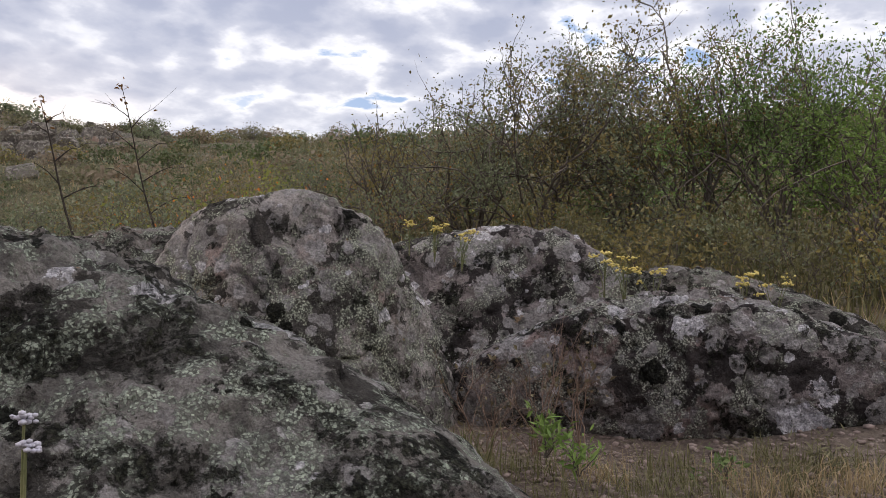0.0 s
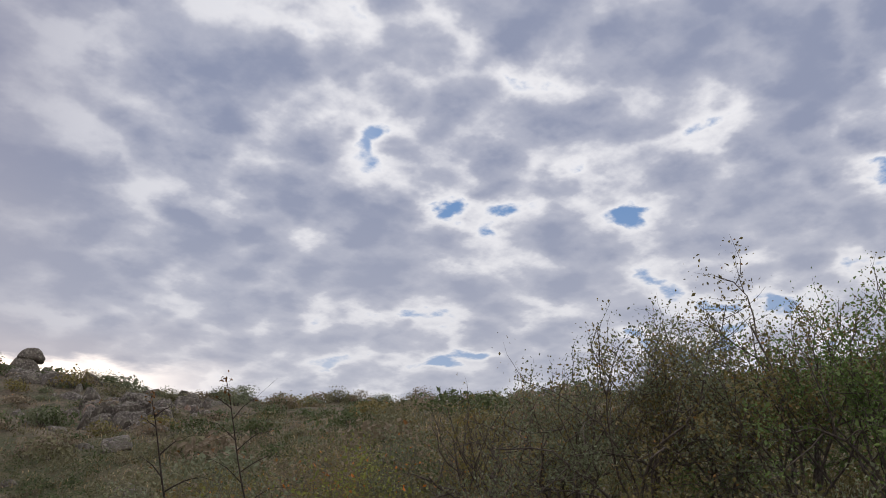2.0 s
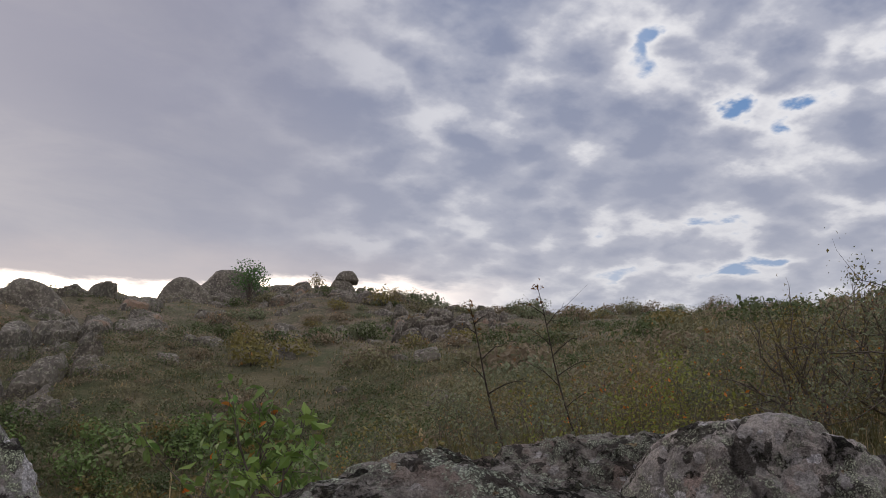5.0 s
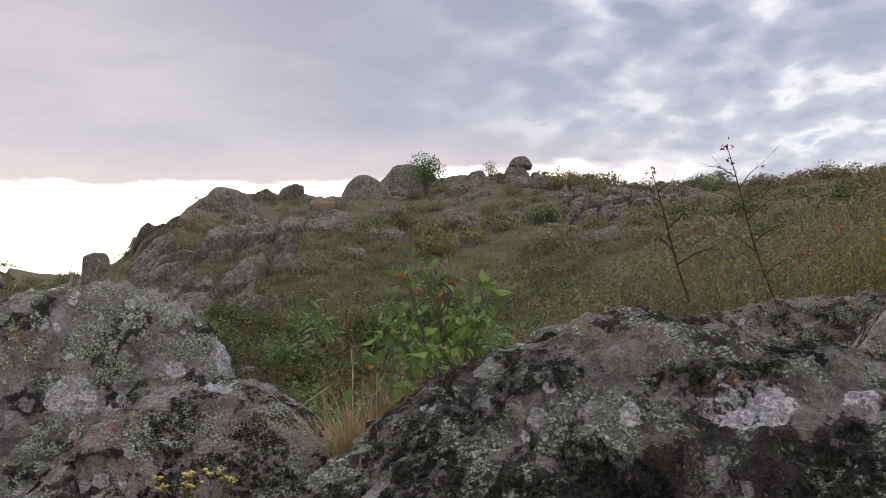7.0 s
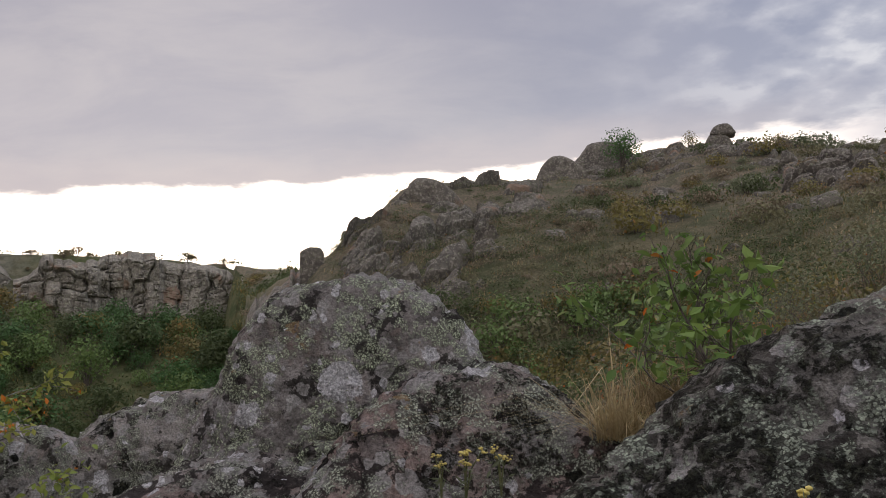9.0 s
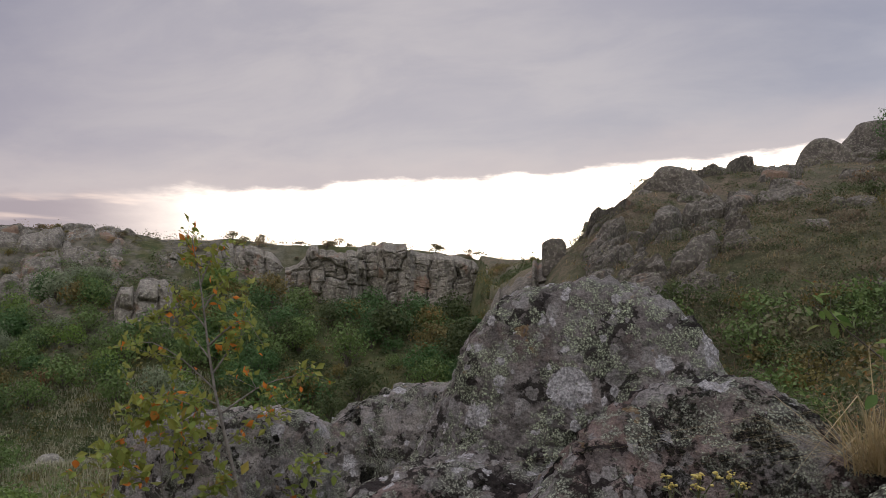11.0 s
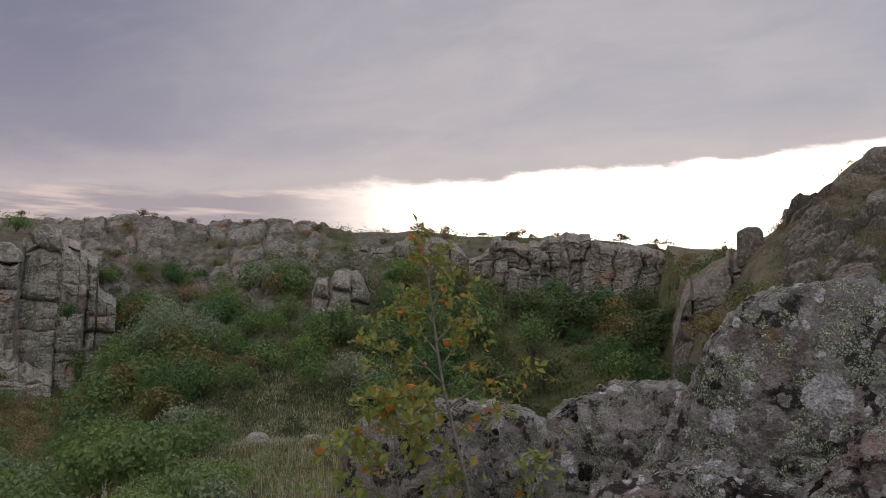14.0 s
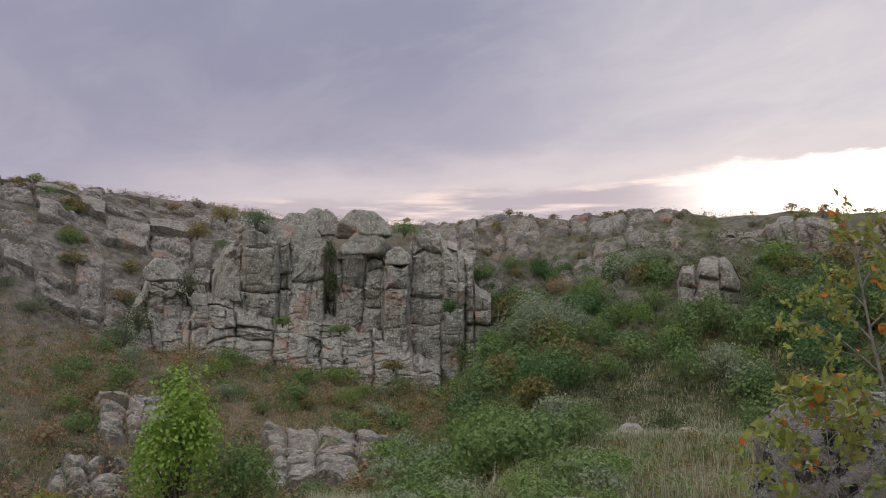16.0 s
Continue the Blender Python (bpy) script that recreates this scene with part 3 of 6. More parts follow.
def build_ground():
    az = np.concatenate([np.linspace(-180, -95, 40, endpoint=False), np.linspace(-95, 95, 270, endpoint=False), np.linspace(95, 180, 40, endpoint=False)])
    r = np.concatenate([[0.0, 0.3], np.geomspace(0.6, 150, 165), np.geomspace(165, 3000, 24)])
    A, R = np.meshgrid(np.radians(az), r)
    x, y = -np.sin(A) * R, np.cos(A) * R
    z = land(x.ravel(), y.ravel())
    v = np.stack([x.ravel(), y.ravel(), z], 1)
    na, nr = len(az), len(r)
    i, j = np.meshgrid(np.arange(nr - 1), np.arange(na), indexing="ij")
    k = (j + 1) % na
    f = np.stack([i * na + j, (i + 1) * na + j, (i + 1) * na + k, i * na + k], -1).reshape(-1, 4)[:, ::-1]
    ob = new("ground", make_mesh("ground", v, f, EARTH))
    tagged(ob, "dry grassy canyon slopes with bare gravelly earth", "ground", kind="structure")


build_ground()

# ---- near rocks ----
near_rock("mossy_boulder", -35, 1.55, 0.05, -0.50, [(142, 0.75), (118, 0.635), (90, 0.65), (68, 0.545), (50, 0.655), (8, 1.3), (180, 0.96)],
          [(0, -0.75, 0.66, 0.44), (0, -1, 0.1, 0.62), (0.1, 0.9, 0.4, 0.50), (0, 0, -1, 0.5)], ROCK_MOSSY, "broad granite boulder crusted with pale lichen and black moss", k=9, level=7, rough=0.034, seed=3)
boulder("humped_boulder", (2.16, 1.68, -0.16), rim_planes([(180, 0.68), (150, 0.52), (120, 0.455), (90, 0.365), (60, 0.33), (40, 0.335), (20, 0.385), (0, 0.52)])
        + [(0, -0.92, 0.38, 0.33), (-0.55, -0.8, 0.25, 0.40), (0.72, -0.68, 0.12, 0.35), (0, 1, 0.2, 0.42), (0, 0, -1, 0.6)], ROCK_GREY, "humped grey granite boulder with lichen patches", turn=-43, k=13, level=7, rough=0.030, seed=5, fine=0.7)
boulder("dark_slab", (2.42, 3.10, -0.22), rim_planes([(180, 0.60), (140, 0.56), (105, 0.47), (88, 0.46), (0, 0.85)])
        + [(0, -0.8, 0.6, 0.42), (0, -1, 0.1, 0.5), (0, 1, 0.2, 0.45), (0, 0, -1, 0.5)], ROCK_DULL, "low dark granite slab behind the mossy boulder", turn=-40, k=11, level=6, rough=0.040, seed=7)
near_rock("rear_slab", -64, 3.75, -0.05, -0.20, [(180, 0.85), (110, 0.46), (91, 0.43), (66, 0.45), (40, 0.49), (5, 0.53)],
          [(0.1, -0.95, 0.3, 0.34), (0, -0.6, 0.8, 0.45), (0, 1, 0.2, 0.40), (0, 0, -1, 0.45)], ROCK_DARK, "flat-topped granite slab behind the humped boulder", k=12, level=6, rough=0.036, seed=8)
boulder("sloping_slab", (3.66, 0.86, -0.35), rim_planes([(180, 0.55), (115, 0.46), (88, 0.34), (71, 0.31), (48, 0.43), (5, 1.05)])
        + [(0, -0.9, 0.3, 0.34), (0, 1, 0.2, 0.45), (0, 0, -1, 0.35)], ROCK_DULL, "long low granite slab sloping into the grass", turn=-70, k=12, level=6, rough=0.036, seed=10)
boulder("spotted_boulder", (3.03, 0.79, -0.34), rim_planes([(180, 0.76), (138, 0.66), (112, 0.30), (92, 0.26), (74, 0.262), (50, 0.50), (5, 1.15)])
        + [(0.0, -0.62, 0.78, 0.31), (0.05, -0.97, 0.1, 0.33), (0, -0.85, -0.5, 0.36), (0, 1, 0.2, 0.36), (0, 0, -1, 0.3)], ROCK_DARK, "dark granite boulder with white lichen rosettes", turn=-67, k=12, level=7, rough=0.034, seed=11)
near_rock("domed_boulder", 4.2, 3.08, -0.12, -0.35, [(150, 0.505), (128, 0.60), (104, 0.61), (80, 0.612), (56, 0.62), (32, 0.585), (12, 0.535), (185, 0.90)],
          [(0.0, -0.96, 0.22, 0.29), (-0.55, -0.8, 0.2, 0.42), (0, 1, 0.25, 0.33), (0, 0, -1, 0.8)], ROCK_PALE, "upright domed granite boulder covered in pale lichen", k=12, level=7, rough=0.028, seed=13)
near_rock("base_boulder", -2, 2.5, 0.0, -0.50, [(160, 0.62), (140, 0.40), (92, 0.40), (50, 0.41), (15, 0.52)],
          [(0, -0.75, 0.65, 0.30), (0, -1, 0, 0.45), (0, 1, 0.2, 0.3), (0, 0, -1, 0.5)], ROCK_FLAKY, "dark lichen-spotted granite at the foot of the dome", k=9, level=6, rough=0.042, seed=17)
near_rock("shoulder_boulder", 13, 2.75, 0.0, -0.75, [(150, 0.55), (110, 0.43), (80, 0.40), (30, 0.5)],
          [(0, -0.8, 0.6, 0.32), (0, 1, 0.2, 0.3), (0, 0, -1, 0.4)], ROCK_DARK, "sloping granite shoulder with white lichen rosettes", k=9, level=6, rough=0.042, seed=19)
near_rock("rear_boulder", 17, 4.9, -0.05, -0.75, [(150, 0.56), (120, 0.51), (90, 0.53), (20, 0.43)],
          [(-0.2, -0.9, 0.3, 0.32), (0, 1, 0.2, 0.4), (0, 0, -1, 0.8)], ROCK_GREY, "weathered grey granite boulder with a split crown", k=12, level=6, rough=0.045, seed=23)
near_rock("sapling_boulder", 29, 4.9, -0.05, -0.95, [(180, 0.67), (130, 0.69), (90, 0.54), (60, 0.63), (0, 0.9)],
          [(-0.3, -0.9, 0.1, 0.36), (0.3, -0.9, 0.1, 0.40), (0, 1, 0.2, 0.45), (0, 0, -1, 0.9)], ROCK_GREY, "dark jointed granite boulder under the sapling", k=16, level=6, rough=0.05, seed=29)

near_rock("slope_boulder", 46.5, 13.0, 0.0, -3.35, [(180, 0.85), (125, 0.62), (95, 0.50), (60, 0.58), (0, 0.8)],
          [(0, -0.9, 0.4, 0.6), (0, 1, 0.2, 0.6), (0, 0, -1, 0.9)], ROCK_GREY, "pale granite boulder on the slope below the viewpoint", k=12, level=5, rough=0.05, seed=31)

# ---- plants ----
def tube(points, radii, sides=4):
    """A tapered round stem through points: rows of points and quads."""
    p = np.asarray(points, float)
    t = np.gradient(p, axis=0)
    t /= np.maximum(np.linalg.norm(t, axis=1, keepdims=True), 1e-9)
    a = np.cross(t, [0.31, 0.83, 0.47])
    a /= np.maximum(np.linalg.norm(a, axis=1, keepdims=True), 1e-9)
    b = np.cross(t, a)
    ang = np.arange(sides) * 2 * np.pi / sides
    v = p[:, None] + np.asarray(radii)[:, None, None] * (np.cos(ang)[None, :, None] * a[:, None] + np.sin(ang)[None, :, None] * b[:, None])
    n = len(p)
    i, j = np.meshgrid(np.arange(n - 1), np.arange(sides), indexing="ij")
    k = (j + 1) % sides
    f = np.stack([i * sides + j, i * sides + k, (i + 1) * sides + k, (i + 1) * sides + j], -1).reshape(-1, 4)
    return v.reshape(-1, 3), f


def joined(pieces):
    vs, fs, o = [], [], 0
    for v, f in pieces:
        vs.append(v), fs.append(f + o)
        o += len(v)
    return np.concatenate(vs), np.concatenate(fs)


def leaves(places, size, rng, up=0.3, long=1.7, jitter=0.35, facing=None):
    """A folded four-cornered leaf at each place."""
    n = len(places)
    d = rng.normal(size=(n, 3)) + np.array([0, 0, up])
    d /= np.linalg.norm(d, axis=1, keepdims=True)
    s = np.cross(d, rng.normal(size=(n, 3)))
    s /= np.maximum(np.linalg.norm(s, axis=1, keepdims=True), 1e-9)
    if facing is not None:
        nn = facing + rng.normal(size=(n, 3)) * 0.38 + np.array([0, 0, 0.2])
        nn /= np.linalg.norm(nn, axis=1, keepdims=True)
        s = np.cross(nn, d)
        s /= np.maximum(np.linalg.norm(s, axis=1, keepdims=True), 1e-9)
        d = np.cross(s, nn)
    nn = np.cross(d, s)
    L = (size * (1 + jitter * rng.normal(size=n)).clip(0.4, 1.8))[:, None]
    W = L / long * 0.5
    v = np.stack([places, places + d * L * 0.45 + s * W + nn * W * 0.4, places + d * L, places + d * L * 0.45 - s * W + nn * W * 0.4], 1)
    return v.reshape(-1, 3), np.arange(4 * n).reshape(-1, 4)


def branches(rng, base, stems, height, spread, twist=0.25, forks=3, sub=2, radius=0.02, lean=(0, 0)):
    """Stems that fork twice; gives tubes and the points along the twigs."""
    tubes, tips = [], []

    def grow(p, d, length, rad, depth):
        n = 5 if depth == 0 else 4
        pts = [p]
        for _ in range(n):
            d = d + rng.normal(size=3) * twist + np.array([0, 0, 0.06])
            d = d / np.linalg.norm(d)
            pts.append(pts[-1] + d * length / n)
        pts = np.array(pts)
        rads = np.linspace(rad, rad * (0.45 if depth < sub else 0.25), n + 1)
        tubes.append(tube(pts, rads, 5 if depth == 0 else 3))
        if depth >= sub:
            tips.append(pts)
            return
        if depth == sub - 1:
            tips.append(pts[2:])
        for i in range(forks + (depth == 0)):
            s = 0.35 + 0.65 * (i + rng.random()) / (forks + 1)
            k = min(int(s * n), n - 1)
            q = pts[k] + (pts[k + 1] - pts[k]) * (s * n - k)
            nd = d * 0.7 + rng.normal(size=3) * 0.55 + np.array([0, 0, 0.15])
            grow(q, nd / np.linalg.norm(nd), length * rng.uniform(0.4, 0.65), rad * 0.5, depth + 1)

    for _ in range(stems):
        a = rng.uniform(0, 6.28)
        d = np.array([math.cos(a) * spread * rng.random() + lean[0], math.sin(a) * spread * rng.random() + lean[1], 1.0])
        grow(np.array(base) + rng.normal(size=3) * np.array([0.05, 0.05, 0]) * height * 0.4, d / np.linalg.norm(d), height * rng.uniform(0.6, 0.8), radius * rng.uniform(0.7, 1.1), 0)
    return tubes, tips


def along(tips, rng, count, off):
    pts = np.concatenate([t[:-1] + (t[1:] - t[:-1]) * rng.random((len(t) - 1, 1)) for t in tips for _ in range(max(1, count // max(1, sum(len(q) for q in tips))))])
    if len(pts) > count:
        pts = pts[rng.permutation(len(pts))[:count]]
    return pts + rng.normal(size=pts.shape) * off


def bush(name, label, seed, height, leaf_mat, count, size, stems=6, spread=0.7, forks=3, radius=0.02, off=0.05, wood=BARK, sub=2, category="bush", twist=0.25, long=1.7, lean=(0, 0), single=None, droop=0.0):
    """A shrub: an empty with its woody branches and its leaves."""
    rng = np.random.default_rng(seed)
    tubes, tips = branches(rng, (0, 0, -0.05), stems, height, spread, forks=forks, radius=radius, sub=sub, twist=twist, lean=lean)
    ob = tagged(new(name), label, category)
    if single is not None:
        # near enough to tell its twigs and leaves apart
        for tb in tubes:
            part("twig", make_mesh("twig", *tb, wood), ob)
        pts = along(tips, rng, count, off)
        for p in pts[:300]:
            o = part("leaf", single, ob)
            d = Vector(rng.normal(size=3)) + Vector((0, 0, 0.3 - droop))
            o.rotation_euler = (d.to_track_quat("X", "Z") @ Euler((rng.uniform(-0.8, 0.8), 0, 0)).to_quaternion()).to_euler()
            o.location, o.scale = p, (size * rng.uniform(0.7, 1.25),) * 3
        if len(pts) > 300:
            tagged(part("crown", make_mesh("crown", *leaves(pts[300:], size, rng, long=long), leaf_mat, False), ob), kind="stuff")
        return ob
    part("wood", make_mesh("wood", *joined(tubes), wood), ob)
    v, f = leaves(along(tips, rng, count, off), size, rng, long=long)
    part("crown", make_mesh("crown", v, f, leaf_mat, False), ob)
    return ob


def leaf_mesh(name, mat, wide=0.5):
    """One ovate leaf of unit length, folded along its midrib and a little curled."""
    outline = [(0.0, 0.0), (0.18, 0.55), (0.42, 1.0), (0.68, 0.82), (0.88, 0.4), (1.0, 0.0)]
    v, f = [], []
    for x, w in outline:
        z = -0.18 * x * x
        v += [(x, w * wide * 0.5, z + 0.10 * w), (x, 0, z), (x, -w * wide * 0.5, z + 0.10 * w)]
    for i in range(len(outline) - 1):
        k = i * 3
        f += [(k, k + 1, k + 4, k + 3), (k + 1, k + 2, k + 5, k + 4)]
    return make_mesh(name, v, f, mat)


def clump(name, label, seed, width, height, leaf_mat, count, size, category="bush", heads=9, low=0.12, high=0.72):
    """A far, dense shrub: short trunk, limbs and an uneven crown of leaf sprays."""
    rng = np.random.default_rng(seed)
    ob = tagged(new(name), label, category)
    limbs, pts, out = [], [], []
    for i in range(heads):
        a, s = i * 2.4 + rng.uniform(-0.5, 0.5), rng.uniform(0.1, 0.8)
        h = np.array([math.cos(a) * width * 0.42 * s, math.sin(a) * width * 0.42 * s, height * (low + (high - low) * (1 - s * s) * rng.uniform(0.6, 1.1))])
        limbs.append(tube(np.array([[0, 0, -0.3], h * [0.35, 0.35, 0.5], h]), [0.07 * height / 3, 0.04 * height / 3, 0.01], 4))
        rad = rng.uniform(0.17, 0.33) * width
        d = rng.normal(size=(count // heads, 3))
        d /= np.linalg.norm(d, axis=1, keepdims=True)
        out.append(d)
        lump = 1 + 0.3 * fbm(d * 2.2 + seed + i, 2, 0.5, seed)[:, None]
        pts.append(h + d * rad * lump * np.array([1, 1, 0.8 * height / width * 1.3]) * (1.06 - 0.42 * rng.random((len(d), 1)) ** 2.2))
    part("trunk", make_mesh("trunk", *joined(limbs), BARK), ob)
    pts = np.concatenate(pts)
    pts[:, 2] = np.abs(pts[:, 2])
    v, f = leaves(pts, size, rng, up=0.5, long=1.5, facing=np.concatenate(out))
    part("crown", make_mesh("crown", v, f, leaf_mat, False), ob)
    return ob


def standing(ob, place, turn=0.0, scale=1.0):
    ob.location, ob.rotation_euler, ob.scale = place, (0, 0, radians(turn)), (scale,) * 3
    return ob


def scatter(models, spots, rng, group, lo=0.75, hi=1.25):
    """Copies of the models at the spots; the models themselves take the first ones."""
    for i, p in enumerate(spots):
        k = i % len(models)
        s = rng.uniform(lo, hi)
        if i < len(models):
            tagged(standing(models[k], p, rng.uniform(0, 360), s), group=group)
        else:
            ob = copy_thing(models[k], pose(p[0], p[1], p[2], 0, 0, rng.uniform(0, 360)))
            ob.scale = (s, s, s * rng.uniform(0.85, 1.15))


def blades(places, length, width, rng, spread=0.45):
    """Grass blades: one bent strip of three triangles' worth at each place."""
    n = len(places)
    a = rng.uniform(0, 6.283, n)
    out = np.stack([np.cos(a), np.sin(a), 0 * a], 1)
    side = np.stack([-np.sin(a), np.cos(a), 0 * a], 1)
    L = (length * rng.uniform(0.5, 1.3, n))[:, None]
    s = (spread * np.abs(rng.normal(size=n)))[:, None]
    up = np.array([0, 0, 1.0])
    m = places + up * L * 0.55 + out * L * s * 0.35
    t = places + up * L * (0.95 / (1 + 0.55 * s)) + out * L * s
    v = np.stack([places - side * width, places + side * width, m + side * width * 0.7, m - side * width * 0.7, t], 1).reshape(-1, 3)
    k = np.arange(n)[:, None] * 5
    f = np.concatenate([k + [0, 1, 2], k + [0, 2, 3], k + [3, 2, 4]])
    return v, f


def grass(name, label, seed, n, where, length, width, mat, tuft=7, spread=0.45, size=0.12):
    """Stuff: tufts of grass over a stretch of land; where gives azimuths and distances."""
    rng = np.random.default_rng(seed)
    az, r = where(rng, n)
    x, y = -np.sin(np.radians(az)) * r, np.cos(np.radians(az)) * r
    p = np.stack([x, y, land(x, y) - 0.02], 1)
    p = np.repeat(p, tuft, 0)
    off = rng.normal(size=(len(p), 2)) * size
    p[:, :2] += off
    v, f = blades(p, length, width, rng, spread)
    ob = new(name, make_mesh(name, v, f, mat, False))
    return tagged(ob, label, "grass", kind="stuff")


rng = np.random.default_rng(4)


def patch(az0, az1, r0, r1):
    return lambda g, n: (g.uniform(az0, az1, n), np.sqrt(g.uniform(r0 * r0, r1 * r1, n)))


def near_patch(az0, az1, r0, r1):
    return lambda g, n: (g.uniform(az0, az1, n), np.exp(g.uniform(math.log(r0), math.log(r1), n)))


def spots_in(n, az0, az1, r0, r1, sink, top=None, height=2.5, clear=None):
    """Spots on the land; top: the highest angle that a bush there may reach."""
    out = []
    for _ in range(n * 30):
        az, r = rng.uniform(az0, az1), math.sqrt(rng.uniform(r0 * r0, r1 * r1))
        p = on_land(az, r, sink)
        if top is not None and math.degrees(math.atan2(p.z + height, r)) > top(az):
            continue
        if clear is not None and clear(az, r):
            continue
        out.append(p)
        if len(out) == n:
            break
    return out


# ---- grass on the slopes ----
grass("hill_grass", "tufts of brown dry grass on the slope", 500, 5000, near_patch(-88, 8, 12, 74), 0.24, 0.026, DRY, 3, 0.8, 0.25)
grass("hill_grass", "tufts of greenish dry grass on the slope", 501, 8500, near_patch(-88, 8, 9, 74), 0.26, 0.024, DRY_GREEN, 3, 0.8, 0.25)
grass("near_grass", "dry grass behind the near rocks", 502, 2600, near_patch(-88, -22, 4.2, 12), 0.22, 0.005, DRY_GREEN, 9, 0.9)
grass("near_grass", "straw-coloured grass behind the near rocks", 503, 550, near_patch(-88, -22, 4.0, 10), 0.26, 0.004, DRY, 7, 0.9)
grass("valley_grass", "pale reeds and grass on the canyon floor", 504, 3600, patch(32, 48, 44, 72), 0.46, 0.028, REED, 6, 0.9, 0.35)
grass("valley_grass", "greenish grass on the canyon floor", 505, 3800, patch(12, 58, 32, 74), 0.32, 0.03, DRY_GREEN, 6, size=0.35)
grass("valley_grass", "green and straw grass on the slope below the viewpoint", 507, 1500, patch(22, 60, 14, 46), 0.4, 0.016, DRY_GREEN, 7, size=0.3)
grass("valley_grass", "pale reeds on the slope below the viewpoint", 508, 1100, patch(26, 64, 20, 46), 0.8, 0.012, REED, 7, size=0.25)
grass("valley_grass", "clumps of tall pale reeds below the cliff", 509, 420, patch(54, 63, 24, 33), 1.0, 0.012, REED, 9, 0.5, 0.25)
grass("west_grass", "rusty brown grass on the slope below the cliff", 506, 3600, patch(50, 84, 36, 80), 0.34, 0.03, DRY, 6, size=0.3)

def heath(name, label, seed, n, where, width, height, mat, size, per=60):
    """Stuff: low mounded scrub over a stretch of land."""
    g = np.random.default_rng(seed)
    az, r = where(g, n)
    x, y = -np.sin(np.radians(az)) * r, np.cos(np.radians(az)) * r
    p = np.stack([x, y, land(x, y)], 1)
    w = width * g.uniform(0.4, 1.5, n)
    d = g.normal(size=(n, per, 3))
    d /= np.linalg.norm(d, axis=2, keepdims=True)
    d[:, :, 2] = np.abs(d[:, :, 2])
    q = p[:, None] + d * w[:, None, None] * 0.5 * np.array([1, 1, 2 * height / width]) * g.uniform(0.6, 1.1, (n, per, 1))
    v, f = leaves(q.reshape(-1, 3), size * 1.15, g, up=0.8, long=2.0, facing=d.reshape(-1, 3))
    return tagged(new(name, make_mesh(name, v, f, mat, False)), label, "scrub", kind="stuff")


heath("hill_scrub", "low dull green scrub covering the slope", 520, 420, near_patch(-88, 8, 14, 72), 1.3, 0.42, SCRUB_DULL, 0.076, 100)
heath("hill_scrub", "low brown scrub covering the slope", 521, 300, near_patch(-88, 8, 14, 72), 1.3, 0.40, SCRUB_BROWN, 0.076, 100)
heath("hill_scrub", "low grey green scrub covering the slope", 522, 260, near_patch(-88, 8, 14, 72), 1.2, 0.40, LEAF_GREY, 0.074, 100)
heath("hill_scrub", "mounds of dull olive scrub behind the near rocks", 537, 190, near_patch(-88, -16, 9, 36), 1.2, 0.6, SCRUB_DULL, 0.046, 240)
heath("hill_scrub", "mounds of dark scrub behind the near rocks", 538, 120, near_patch(-88, -16, 9, 42), 1.3, 0.75, SHRUB_DARK, 0.048, 240)
heath("hill_scrub", "mounds of brown scrub behind the near rocks", 539, 120, near_patch(-88, -20, 10, 36), 1.2, 0.55, SCRUB_BROWN, 0.046, 220)
heath("gully_scrub", "dense green growth in the gully", 528, 300, near_patch(-24, 12, 14, 34), 1.7, 0.9, SHRUB_DARK, 0.088, 140)
heath("gully_scrub", "dense olive growth in the gully", 529, 190, near_patch(-34, 12, 13, 36), 1.5, 0.7, SCRUB_DULL, 0.084, 130)
heath("west_scrub", "low rusty scrub covering the western slope", 523, 480, patch(52, 85, 36, 78), 2.0, 1.25, LEAF_RUST, 0.14)
heath("west_scrub", "low olive scrub covering the western slope", 524, 420, patch(52, 85, 36, 80), 1.9, 0.8, LEAF_OLIVE, 0.13)
# leaves darker than the crowns, as the shade in the gaps between them
heath("valley_scrub", "dense green undergrowth in the wood", 526, 520, patch(9, 54, 60, 97), 2.4, 1.2, SHRUB_DARK, 0.20, 80)
heath("valley_scrub", "low olive growth on the canyon floor", 527, 260, patch(12, 56, 58, 92), 1.8, 0.8, LEAF_OLIVE, 0.15)
heath("valley_scrub", "low green growth below the viewpoint", 531, 170, patch(24, 62, 14, 44), 1.2, 0.7, LEAF_GREEN, 0.09, 80)
heath("valley_scrub", "low olive growth below the viewpoint", 532, 130, patch(24, 62, 14, 44), 1.2, 0.6, LEAF_OLIVE, 0.09, 80)
heath("west_scrub", "dark green scrub covering the western slope", 534, 170, patch(54, 85, 36, 78), 1.7, 1.0, SHRUB_DARK, 0.13)
heath("west_scrub", "low green scrub covering the western slope", 533, 200, patch(54, 85, 36, 76), 1.8, 0.9, LEAF_GREEN, 0.13)
heath("hill_scrub", "dull green scrub on the ridge", 542, 170, patch(-12, 7.0, 36, 56), 1.3, 0.5, SHRUB_DARK, 0.078, 105)
heath("hill_scrub", "dark scrub among the ridge rocks", 535, 190, patch(-14, 7.5, 26, 48), 1.2, 0.45, SCRUB_DULL, 0.076, 105)
heath("hill_scrub", "brown scrub among the ridge rocks", 536, 130, patch(-14, 7.5, 28, 48), 1.2, 0.40, SCRUB_BROWN, 0.076, 105)
heath("valley_scrub", "dull scrub on the slope under the rim", 540, 230, patch(32, 54, 80, 104), 1.7, 0.8, SCRUB_DULL, 0.15, 64)
